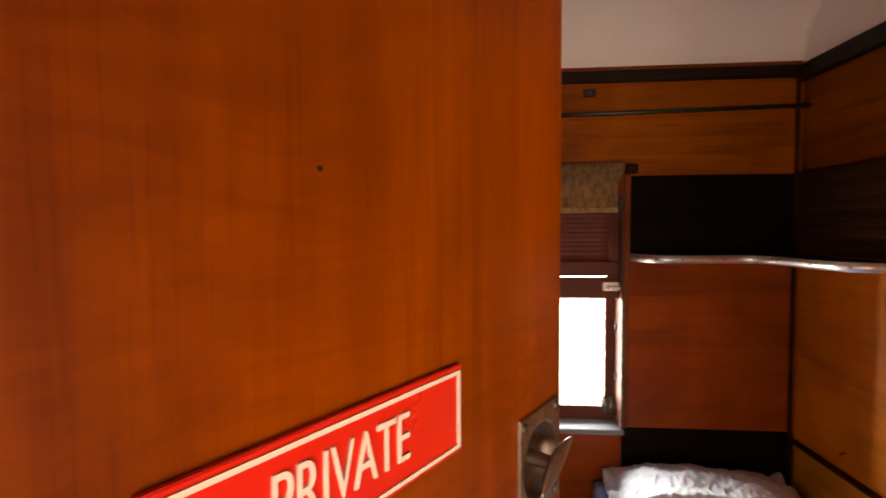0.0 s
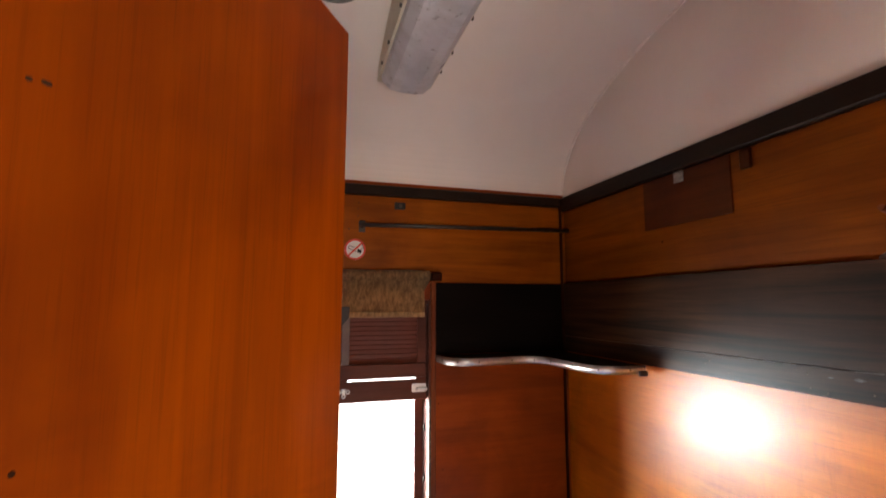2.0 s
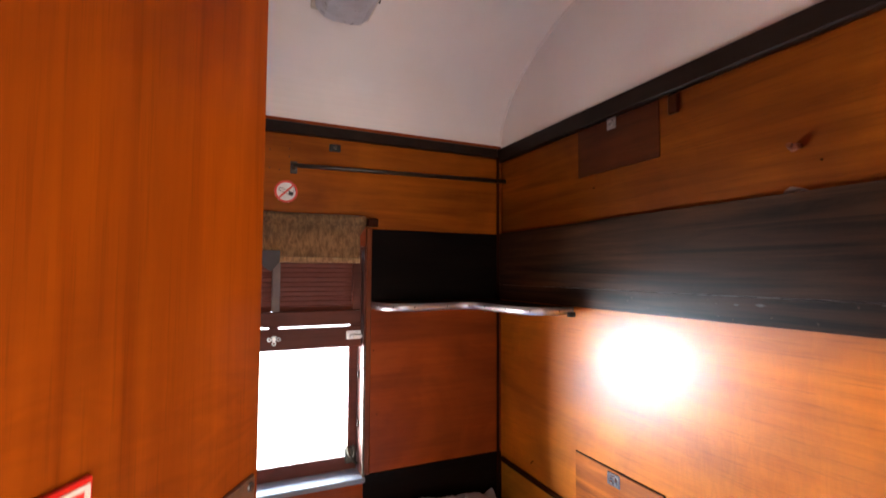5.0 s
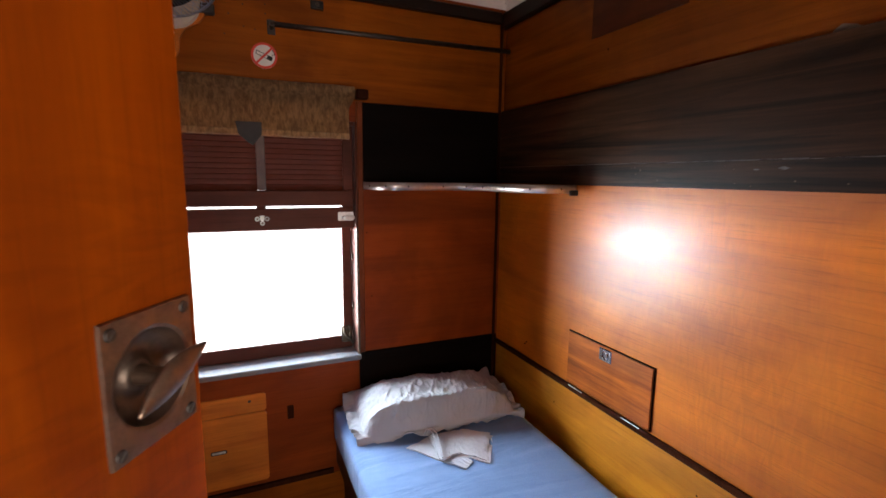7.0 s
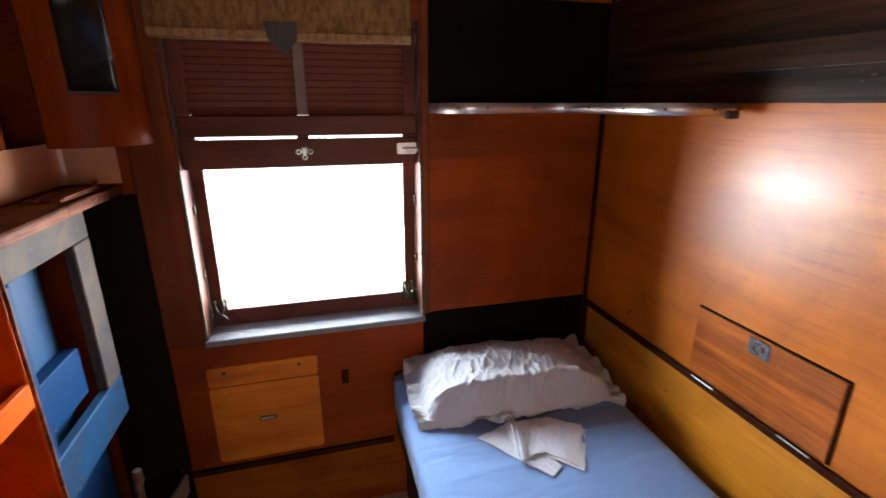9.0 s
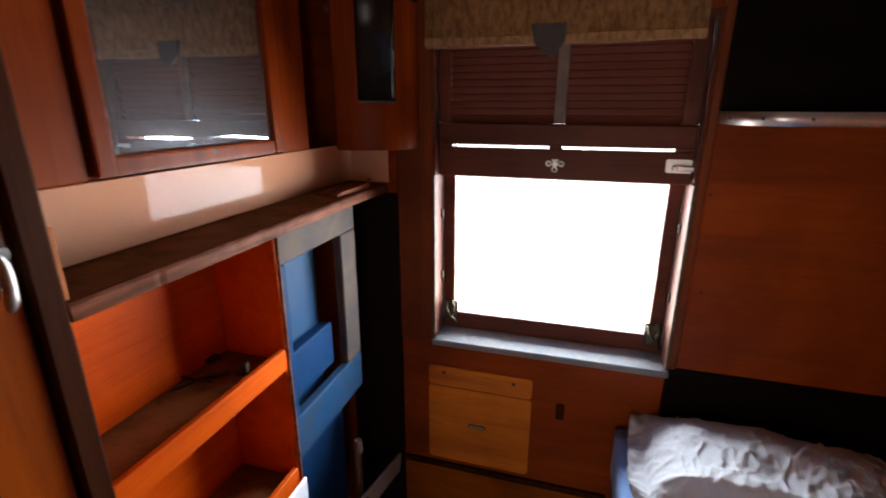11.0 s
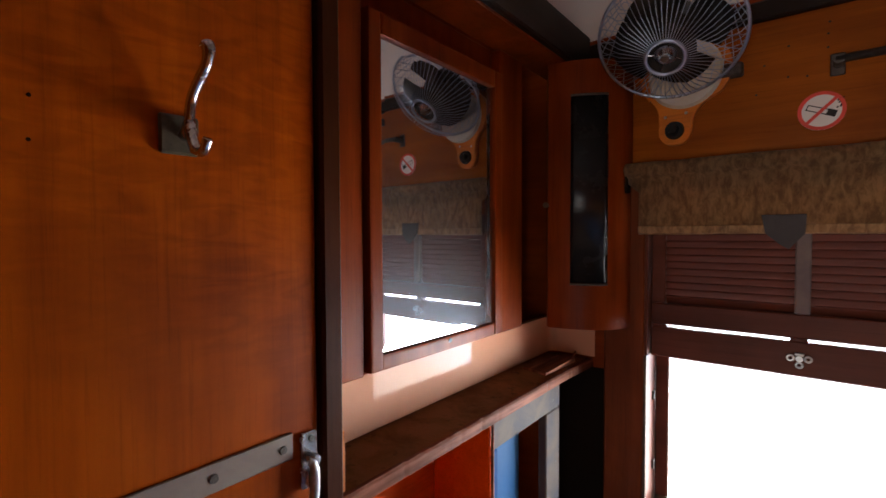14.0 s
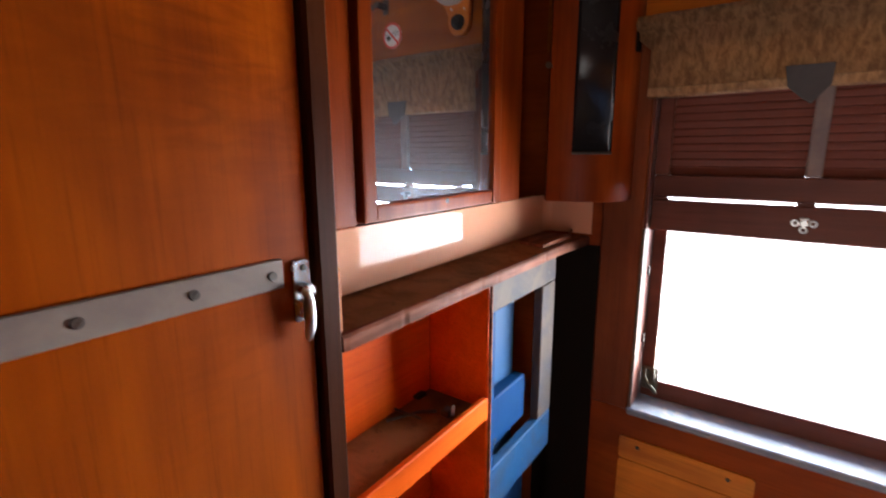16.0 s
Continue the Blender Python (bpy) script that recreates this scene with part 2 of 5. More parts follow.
C_STRAP = cloth("dark_leather_strap", (0.035, 0.028, 0.026), (0.02, 0.016, 0.015), 20.0, 0.6)


def mirror_glass():
    m, nt, b = material("old_mirror")
    b.inputs["Metallic"].default_value = 0.985
    n = noise_tex(nt, coords(nt, (1, 1, 1)), 9.0, 6, 0.65)
    nt.links.new(ramp(nt, n, [(0.35, (0.76, 0.80, 0.86)), (0.75, (0.62, 0.66, 0.72))]), b.inputs["Base Color"])
    nt.links.new(ramp(nt, n, [(0.4, (0.012,) * 3), (0.8, (0.05,) * 3)]), b.inputs["Roughness"])
    veil = node(nt, "ShaderNodeBsdfGlossy", Roughness=0.42)
    veil.inputs["Color"].default_value = (0.80, 0.84, 0.92, 1)
    both = nt.nodes.new("ShaderNodeMixShader")
    nt.links.new(ramp(nt, n, [(0.3, (0.015,) * 3), (0.75, (0.06,) * 3)]), both.inputs[0])
    nt.links.new(b.outputs[0], both.inputs[1])
    nt.links.new(veil.outputs[0], both.inputs[2])
    nt.links.new(both.outputs[0], nt.nodes["Material Output"].inputs["Surface"])
    return m


def smoked_glass():
    m, nt, b = material("dark_cabinet_glass")
    b.inputs["Base Color"].default_value = (0.012, 0.011, 0.011, 1)
    b.inputs["Specular IOR Level"].default_value = 0.2
    n = noise_tex(nt, coords(nt, (1, 1, 1)), 14.0, 5, 0.6)
    nt.links.new(ramp(nt, n, [(0.4, (0.16,) * 3), (0.8, (0.40,) * 3)]), b.inputs["Roughness"])
    return m


MIRROR, SMOKED = mirror_glass(), smoked_glass()
m, nt, b = material("gravel_ground")
nt.links.new(ramp(nt, noise_tex(nt, coords(nt, (1, 1, 1)), 5.0, 8, 0.7), [(0.35, (0.46, 0.43, 0.40)), (0.7, (0.60, 0.57, 0.54))]), b.inputs["Base Color"])
b.inputs["Roughness"].default_value = 0.95
GRAVEL = m


# ---- building helpers ----
def box(bm, x0, x1, y0, y1, z0, z1, bevel=0.0, seg=1):
    r = bmesh.ops.create_cube(bm, size=1.0)
    vs = r["verts"]
    for v in vs:
        v.co = ((x0 + x1) / 2 + v.co.x * (x1 - x0), (y0 + y1) / 2 + v.co.y * (y1 - y0), (z0 + z1) / 2 + v.co.z * (z1 - z0))
    if bevel:
        es = list({e for v in vs for e in v.link_edges})
        bmesh.ops.bevel(bm, geom=es, offset=bevel, segments=seg, affect="EDGES", profile=0.7)
    return bm


def B(x0, x1, y0, y1, z0, z1, bevel=0.002, seg=1):
    return box(bmesh.new(), x0, x1, y0, y1, z0, z1, bevel, seg)


def cyl(bm, p, q, r0, r1=None, n=16):
    """A capped tapered rod from p to q."""
    p, q = Vector(p), Vector(q)
    m4 = Matrix.Translation((p + q) / 2) @ (q - p).to_track_quat("Z", "Y").to_matrix().to_4x4()
    bmesh.ops.create_cone(bm, cap_ends=True, segments=n, radius1=r0, radius2=r0 if r1 is None else r1, depth=(q - p).length, matrix=m4)
    return bm


def C(p, q, r0, r1=None, n=16):
    return cyl(bmesh.new(), p, q, r0, r1, n)


def tube(bm, pts, radii, n=8):
    """A round tube through points, radius by point, with capped ends."""
    pts = [Vector(p) for p in pts]
    if not isinstance(radii, (list, tuple)):
        radii = [radii] * len(pts)
    rings, up = [], None
    for i, p in enumerate(pts):
        d = (pts[min(i + 1, len(pts) - 1)] - pts[max(i - 1, 0)]).normalized()
        if up is None:
            up = d.orthogonal().normalized()
        up = (up - d * up.dot(d)).normalized()
        s = d.cross(up)
        rings.append([bm.verts.new(p + (up * math.cos(a) + s * math.sin(a)) * radii[i]) for a in (2 * math.pi * k / n for k in range(n))])
    for a, c in zip(rings, rings[1:]):
        for k in range(n):
            bm.faces.new((a[k], a[(k + 1) % n], c[(k + 1) % n], c[k]))
    bm.faces.new(rings[0][::-1])
    bm.faces.new(rings[-1])
    return bm


def ring(bm, centre, axis, radius, r, n=48, k=6):
    """A torus."""
    q = Vector(axis).to_track_quat("Z", "Y")
    vs = []
    for i in range(n):
        a = 2 * math.pi * i / n
        vs.append([bm.verts.new(Vector(centre) + q @ Vector(((radius + r * math.cos(c)) * math.cos(a), (radius + r * math.cos(c)) * math.sin(a), r * math.sin(c)))) for c in (2 * math.pi * j / k for j in range(k))])
    for i in range(n):
        for j in range(k):
            bm.faces.new((vs[i][j], vs[(i + 1) % n][j], vs[(i + 1) % n][(j + 1) % k], vs[i][(j + 1) % k]))
    return bm


def prism(bm, outline, lo, hi, axis="z", bevel=0.0):
    """An outline of (a, b) pulled along an axis: z takes (x, y), x takes (y, z), y takes (x, z)."""
    def put(p, h):
        return {"z": (p[0], p[1], h), "x": (h, p[0], p[1]), "y": (p[0], h, p[1])}[axis]
    a = [bm.verts.new(put(p, lo)) for p in outline]
    c = [bm.verts.new(put(p, hi)) for p in outline]
    n = len(outline)
    fs = [bm.faces.new(a[::-1]), bm.faces.new(c)]
    fs += [bm.faces.new((a[i], a[(i + 1) % n], c[(i + 1) % n], c[i])) for i in range(n)]
    bmesh.ops.recalc_face_normals(bm, faces=fs)
    if bevel:
        bmesh.ops.bevel(bm, geom=[e for f in fs[:2] for e in f.edges], offset=bevel, segments=2, affect="EDGES")
    return bm


def rounded(w, h, r, n=5, cx=0.0, cy=0.0):
    pts = []
    for sx, sy, a0 in ((1, 1, 0), (-1, 1, 90), (-1, -1, 180), (1, -1, 270)):
        for i in range(n + 1):
            a = radians(a0 + 90 * i / n)
            pts.append((cx + sx * (w / 2 - r) + r * math.cos(a), cy + sy * (h / 2 - r) + r * math.sin(a)))
    return pts


def smooth_path(pts, n=6):
    """Points of a smooth line through pts."""
    out = []
    for i in range(len(pts) - 1):
        p0, p1, p2, p3 = (Vector(pts[max(0, min(len(pts) - 1, j))]) for j in (i - 1, i, i + 1, i + 2))
        for k in range(n):
            t = k / n
            out.append(0.5 * (2 * p1 + (p2 - p0) * t + (2 * p0 - 5 * p1 + 4 * p2 - p3) * t * t + (3 * p1 - p0 - 3 * p2 + p3) * t ** 3))
    return out + [Vector(pts[-1])]


def finish(name, bm, mat, m4=None, soft=False):
    if m4 is not None:
        bmesh.ops.transform(bm, matrix=m4, verts=bm.verts)
    if soft:
        for f in bm.faces:
            f.smooth = True
    data = bpy.data.meshes.new(name)
    bm.normal_update()
    bm.to_mesh(data)
    bm.free()
    data.materials.append(mat)
    return new(name, data)


def part(name, bm, mat, parent, label="", m4=None, soft=False):
    ob = finish(name, bm, mat, m4, soft)
    ob.parent = parent
    ob.matrix_parent_inverse = Matrix.Translation(-BASE[parent.name])
    BASE[ob.name] = Vector((0, 0, 0))
    return tagged(ob, label)


BASE = {}


def thing(name, at, label, category, group=""):
    ob = new(name)
    ob.location = at
    ob.empty_display_size = 0.05
    BASE[ob.name] = Vector(at)
    return tagged(ob, label, category, group)


def solo(name, bm, mat, label, category, group="", m4=None, soft=False):
    ob = finish(name, bm, mat, m4, soft)
    BASE[ob.name] = Vector((0, 0, 0))
    return tagged(ob, label, category, group)


def structure(name, bm, mat, label="", soft=False):
    ob = finish(name, bm, mat, None, soft)
    BASE[ob.name] = Vector((0, 0, 0))
    return tagged(ob, label, kind="structure")


def screw(bm, p, axis, r=0.005):
    """A slotted screw head proud of a surface."""
    p, a = Vector(p), Vector(axis).normalized()
    cyl(bm, p - a * 0.001, p + a * 0.0018, r, r * 0.8, 12)
    s = a.orthogonal().normalized()
    cyl(bm, p + a * 0.0019 - s * r * 0.7, p + a * 0.0019 + s * r * 0.7, 0.0006, None, 4)
    return bm


def screws(name, spots, axis, r, mat, parent, m4=None):
    for p in spots:
        part(name, screw(bmesh.new(), p, axis, r), mat, parent, m4=m4)


def dots(name, spots, depth, r, mat, parent, m4=None, label=""):
    """Small round marks: spots are pairs of start and end."""
    for p in spots:
        part(name, C(p, Vector(p) + Vector(depth), r, r * 0.7, 8), mat, parent, label, m4)


# ---- the setting ----
XR, YP = 1.32, -1.88          # side wall, corridor partition
TOP, RISE = 2.15, 0.48        # springing and rise of the arched ceiling


def ceiling_z(y):
    return TOP + RISE * math.sqrt(max(0.0, 1 - (y + 1.0) ** 2))


structure("floor", B(-0.72, XR + 0.1, -2.78, 0.14, -0.06, 0.0, 0), P_LINO, "worn linoleum floor of the compartment and corridor, lightened to bounce light")

bm = bmesh.new()
ys = [0.0 - 2.0 * (1 - math.cos(math.pi * i / 60)) / 2 for i in range(61)]
prof = [(y, ceiling_z(y)) for y in ys]
outer = [(y, z + 0.05) for y, z in prof]
prism(bm, [(0.16, TOP)] + prof + [(-2.80, TOP), (-2.80, TOP + 0.06)] + outer[::-1] + [(0.16, TOP + 0.06)], -0.78, XR + 0.12, "x")
structure("ceiling", bm, P_CEIL, "arched cream-painted compartment ceiling", soft=False)

# window wall, built round the opening
bm = bmesh.new()
box(bm, -0.72, 0.0, 0.0, 0.14, 0.0, TOP + 0.03)
box(bm, 0.672, XR, 0.0, 0.14, 0.0, TOP + 0.03)
box(bm, 0.0, 0.672, 0.0, 0.14, 0.0, 0.735)
box(bm, 0.0, 0.672, 0.0, 0.14, 1.66, TOP + 0.03)
wall_window = structure("wall_window", bm, W_RED, "red-brown veneered outer wall with the window opening")
# side wall with its painted gable under the arch
wall_side = structure("wall_side", B(XR, XR + 0.10, -2.78, 0.14, 0.0, TOP - 0.02, 0), W_RIGHT, "glossy orange-brown veneered partition wall beside the berth")
bm = bmesh.new()
prism(bm, [(0.0, TOP - 0.02)] + [(y, z + 0.01) for y, z in prof] + [(-2.0, TOP - 0.02)], XR, XR + 0.08, "x")
structure("wall_side_gable", bm, P_CEIL, "cream-painted gable above the cornice")
structure("wall_left", B(-0.78, -0.70, -2.78, 0.14, 0.0, 2.66, 0), W_CAB, "plain dark wall behind the cabinets")
bm = bmesh.new()
DX0, DX1, DH = -0.135, 0.62, 1.99
box(bm, -0.70, DX0, YP - 0.04, YP, 0, 2.66)
box(bm, DX1, XR, YP - 0.04, YP, 0, 2.66)
box(bm, DX0, DX1, YP - 0.04, YP, DH, 2.66)
structure("wall_corridor", bm, W_WARD, "veneered partition between compartment and corridor with a doorway")
bm = bmesh.new()
box(bm, -0.72, -0.25, -2.70, -2.60, 0, TOP + 0.03)
box(bm, 1.25, XR, -2.70, -2.60, 0, TOP + 0.03)
box(bm, -0.25, 1.25, -2.70, -2.60, 0, 0.68)
box(bm, -0.25, 1.25, -2.70, -2.60, 1.52, TOP + 0.03)
structure("wall_corridor_outer", bm, W_WARD, "veneered outer corridor wall with a window opening")
bm = bmesh.new()
bmesh.ops.create_grid(bm, x_segments=1, y_segments=1, size=600)
for v in bm.verts:
    v.co.z = -1.15
structure("ground", bm, GRAVEL, "pale gravel ground beside the track")

# panels on the window wall, each a few millimetres proud
def panel(name, x0, x1, z0, z1, mat, y1=-0.004, label=""):
    return structure(name, B(x0, x1, y1, 0.0, z0, z1, 0.001), mat, label)


panel("panel_upper", -0.30, XR - 0.006, 1.735, 2.087, W_UPPER, -0.004, "golden-brown veneer panel above the window")
panel("panel_middle", 0.700, XR - 0.006, 0.752, 1.432, W_RED, -0.004, "red-brown veneer panel beside the window")
panel("band_upper", 0.700, XR - 0.006, 1.436, 1.733, W_BAND_SHADED, -0.007, "dark veneer band above the corner shelf, blackened for shade")
panel("band_lower", 0.676, XR - 0.006, 0.46, 0.749, W_BAND_SHADED, -0.008, "dark veneer band above the berth, blackened for shade")
panel("panel_under_sill", -0.112, 0.674, 0.272, 0.728, W_RED, -0.005, "red-brown veneer panel under the window sill")
panel("trim_low", -0.112, 0.56, 0.250, 0.270, W_FRAME, -0.014)
panel("panel_bottom", -0.112, 0.674, 0.06, 0.249, W_UPPER, -0.006, "orange-brown veneer panel near the floor")
# Corner shade beside the blue frame, painted as a near-black board.
panel("panel_left_shade", -0.300, -0.114, 0.0, 1.20, P_DARK, -0.003, "near-black board carrying the corner's shade")

# side wall bands and mouldings
def side(name, y0, y1, z0, z1, mat, d=0.004, label="", bevel=0.001):
    return structure(name, B(XR - d, XR, y0, y1, z0, z1, bevel), mat, label)


side("side_upper", YP + 0.002, -0.012, 1.738, 2.069, W_UPPER_DIM, 0.005, "golden-brown veneer above the dark band, toned down for dimmer light")
side("side_band", YP + 0.002, -0.012, 1.5035, 1.736, W_BAND, 0.0245, "dark streaked veneer band", 0.001)
side("side_band_edge", YP + 0.002, -0.012, 1.437, 1.503, W_BAND, 0.0255, "chipped dark lower strip of the band", 0.001)
side("side_moulding", YP + 0.002, -0.012, 0.708, 0.728, W_FRAME, 0.016, "narrow dark moulding above the berth", 0.004)
side("side_low", YP + 0.002, -0.012, 0.30, 0.706, W_YELLOW, 0.006, "golden veneer panel behind the mattress")
structure("trim_corner", B(XR - 0.030, XR - 0.0265, -0.030, -0.0085, 0.46, 2.09, 0.001), W_FRAME, "dark corner bead")

# cornices
structure("cornice_window", B(-0.30, XR - 0.029, -0.022, 0.0, 2.088, 2.132, 0.004), W_CORNICE, "dark stained cornice moulding")
structure("cornice_side", B(XR - 0.028, XR, YP + 0.002, 0.0, 2.070, 2.130, 0.004), W_CORNICE, "dark stained cornice moulding")

# strip over the ceiling joint
bm = bmesh.new()
ysn = -0.935
box(bm, 0.62, XR, ysn - 0.022, ysn + 0.022, ceiling_z(ysn) - 0.006, ceiling_z(ysn) + 0.002, 0.002)
trim = structure("ceiling_joint", bm, P_CEIL, "cracked cover strip across the ceiling joint")
bm = bmesh.new()
crack = random.Random(11)
for o, wide, chance in ((0.022, 0.0030, 0.97), (-0.022, 0.0011, 0.7)):
    x = 0.61
    while x < XR - 0.02:
        step = crack.uniform(0.010, 0.030)
        if crack.random() < chance:
            w = wide * crack.uniform(0.35, 1.5)
            yo = ysn + o + crack.uniform(-0.0012, 0.0012)
            box(bm, x, x + step + 0.002, yo - w, yo + w, ceiling_z(ysn) - 0.0075, ceiling_z(ysn), 0)
        x += step
part("open_crack", bm, P_DARK, trim, "dark open crack beside the strip")

# bead where the arch meets the gable
bm = tube(bmesh.new(), [(XR - 0.003, y, z - 0.003) for y, z in prof[1:-1]], 0.0055, 8)
structure("trim_arch", bm, P_CEIL, "thin cream bead along the arch", soft=True)

# ---- window ----
win = structure("window_1", B(-0.112, -0.004, -0.020, 0.0, 0.735, 1.735, 0.004), W_ARCH, "brown wooden train window with a lowered louvred shutter")
part("architrave", B(0.676, 0.698, -0.018, 0.0, 0.752, 1.735, 0.003), W_ARCH, win)
for x0, x1 in ((-0.003, 0.004), (0.668, 0.6755)):
    part("reveal", B(x0, x1, -0.013, 0.13, 0.748, 1.262, 0.001), W_SASH, win)
    part("reveal_edge", B(x0 - 0.0005, x1 + 0.0005, -0.024, -0.0135, 0.748, 1.262, 0.001), P_GREYEDGE, win, "pale worn edge of the reveal")
    part("upper_reveal", B(x0, x1, -0.016, 0.13, 1.263, 1.66, 0.001), W_SASH, win)
part("head", B(0.005, 0.667, 0.0, 0.13, 1.645, 1.659, 0), W_SASH, win)
part("window_sill", B(-0.006, 0.679, -0.030, 0.135, 0.727, 0.747, 0.004), P_SILL, win, "scuffed grey-white sill")
sash = part("sash", B(0.005, 0.667, 0.075, 0.105, 0.748, 0.802, 0.003), W_SASH, win, "dark brown glazed sash")
part("stile", B(0.005, 0.040, 0.075, 0.105, 0.803, 1.60, 0.003), W_SASH, sash)
part("stile", B(0.630, 0.667, 0.075, 0.105, 0.803, 1.60, 0.003), W_SASH, sash)
for x in (0.008, 0.618):
    bm = box(bmesh.new(), x, x + 0.045, 0.062, 0.074, 0.775, 0.845, 0.006)
    tube(bm, smooth_path([(x + 0.010, 0.058, 0.84), (x + 0.014, 0.046, 0.815), (x + 0.030, 0.046, 0.795), (x + 0.044, 0.052, 0.775)], 5), 0.006)
    tube(bm, smooth_path([(x + 0.03, 0.058, 0.85), (x + 0.036, 0.050, 0.825), (x + 0.028, 0.046, 0.80)], 5), 0.005)
    part("sash_lift", bm, M_HOOKPLATE, sash, "tarnished metal sash fastener")
bm = bmesh.new()
for i in (1, 4):
    box(bm, 0.0045, 0.010, 0.040, 0.052, 0.86 + i * 0.066, 0.885 + i * 0.066, 0.001)
    box(bm, 0.662, 0.6675, 0.040, 0.052, 0.86 + i * 0.066, 0.885 + i * 0.066, 0.001)
part("rack_notch", bm, M_DARKMETAL, win, "notched metal side rack")

shut = thing("louvred_shutter", (0.336, 0.035, 1.26), "brown wooden louvred shutter half lowered in the window", "shutter")
part("catch_rail", B(0.005, 0.667, 0.020, 0.048, 1.256, 1.338, 0.003), W_SASH, shut)
part("bottom_rail", B(0.005, 0.667, 0.020, 0.048, 1.3455, 1.402, 0.003), W_SASH, shut)
part("side_stile", B(0.005, 0.040, 0.020, 0.048, 1.403, 1.655, 0.003), W_SASH, shut)
part("side_stile", B(0.628, 0.667, 0.020, 0.048, 1.403, 1.655, 0.003), W_SASH, shut)
part("centre_mullion", B(0.320, 0.350, 0.014, 0.048, 1.403, 1.655, 0.003), P_BAR, shut, "greyish worn centre bar")
part("rail_end", B(0.005, 0.044, 0.021, 0.047, 1.3383, 1.3452, 0), W_SASH, shut)
part("rail_end", B(0.622, 0.667, 0.021, 0.047, 1.3383, 1.3452, 0), W_SASH, shut)
part("rail_joint", B(0.313, 0.346, 0.021, 0.047, 1.3383, 1.3452, 0), W_SASH, shut)
slat = bmesh.new()
box(slat, -0.1405, 0.1405, -0.016, 0.016, -0.003, 0.003, 0.0012)
slat_mesh = bpy.data.meshes.new("slat")
slat.to_mesh(slat_mesh)
slat.free()
slat_mesh.materials.append(W_SASH)
for cx in (0.180, 0.489):
    for i in range(13):
        ob = new("slat", slat_mesh)
        ob.parent = shut
        ob.matrix_basis = pose(cx - 0.336, 0.0, 1.412 + i * 0.0185 - 1.26, -52 + random.uniform(-1.5, 1.5), 0, 0)
bm = bmesh.new()
cyl(bm, (0.331, 0.020, 1.300), (0.331, 0.008, 1.300), 0.0085, 0.007, 20)
for dx, dz in ((-0.0165, 0.0), (0.0165, 0.0), (0.0, -0.0155)):
    ring(bm, (0.331 + dx, 0.015, 1.300 + dz), (0, 1, 0), 0.0060, 0.0028, 18, 6)
box(bm, 0.3215, 0.3405, 0.012, 0.020, 1.306, 1.3125, 0.0015)
part("ring_catch", bm, M_PULL, shut, "worn chrome three-lobed catch with eyelets")
bm = prism(bmesh.new(), rounded(0.060, 0.034, 0.005, 4, 0.635, 1.303), 0.014, 0.020, "y", 0.001)
box(bm, 0.618, 0.668, 0.002, 0.013, 1.292, 1.306, 0.003)
box(bm, 0.628, 0.640, -0.006, 0.004, 1.290, 1.308, 0.002)
part("slide_bolt", bm, M_STEEL, shut, "metal slide bolt")

# fabric blind rolled above the shutter
blind = thing("window_blind", (0.31, -0.045, 1.59), "mottled brown tapestry blind rolled up above the shutter", "blind")
bm = bmesh.new()
nx, profile = 60, [(-0.030, 1.590), (-0.046, 1.590), (-0.050, 1.615), (-0.048, 1.66), (-0.047, 1.70), (-0.050, 1.735), (-0.062, 1.745), (-0.068, 1.760), (-0.060, 1.776), (-0.040, 1.780), (-0.022, 1.770)]
grid = []
for i in range(nx + 1):
    x = -0.012 + 0.652 * i / nx
    grid.append([bm.verts.new((x + (0.0 if k < 5 else (-0.04 if i == 0 else 0.02 if i == nx else 0)), y + 0.005 * noise.noise(Vector((x * 9, z * 14, 2))), z + 0.004 * noise.noise(Vector((x * 6, z * 3, 7))))) for k, (y, z) in enumerate(profile)])
for a, c in zip(grid, grid[1:]):
    for k in range(len(profile) - 1):
        bm.faces.new((a[k], c[k], c[k + 1], a[k + 1]))
bmesh.ops.solidify(bm, geom=bm.faces[:], thickness=0.004)
part("fabric", bm, C_VALANCE, blind, soft=True)
part("bottom_hem", B(-0.012, 0.640, -0.0545, -0.0505, 1.592, 1.612, 0.0015), C_VALANCE, blind)
part("roller_bracket", B(0.668, 0.712, -0.060, -0.0205, 1.738, 1.772, 0.008, 3), W_FRAME, blind, "dark wooden bracket with a small screw")
part("roller_bracket", B(-0.075, -0.040, -0.060, -0.0205, 1.700, 1.772, 0.006, 2), P_DARK, blind)
bm = prism(bmesh.new(), [(0.258, 1.634), (0.340, 1.634), (0.338, 1.592), (0.322, 1.572), (0.309, 1.556), (0.292, 1.568), (0.266, 1.592)], -0.064, -0.056, "y", 0.002)
part("pull_tab", bm, C_STRAP, blind, "dark leather pull tab")

# flap under the window
flap = thing("wall_flap", (0.146, -0.012, 0.29), "golden plywood flap with a finger pull under the window", "flap")
part("leaf", prism(bmesh.new(), rounded(0.334, 0.282, 0.012, 4, 0.146, 0.433), -0.014, -0.0055, "y", 0.001), W_FLAP, flap)
part("hinge_board", prism(bmesh.new(), rounded(0.334, 0.070, 0.012, 4, 0.146, 0.612), -0.014, -0.0055, "y", 0.001), W_FLAP, flap)
pull = part("finger_pull", prism(bmesh.new(), rounded(0.056, 0.016, 0.0075, 5, 0.143, 0.440), -0.0152, -0.0135, "y", 0.0005), P_BLACK, flap, "dark slotted finger pull")
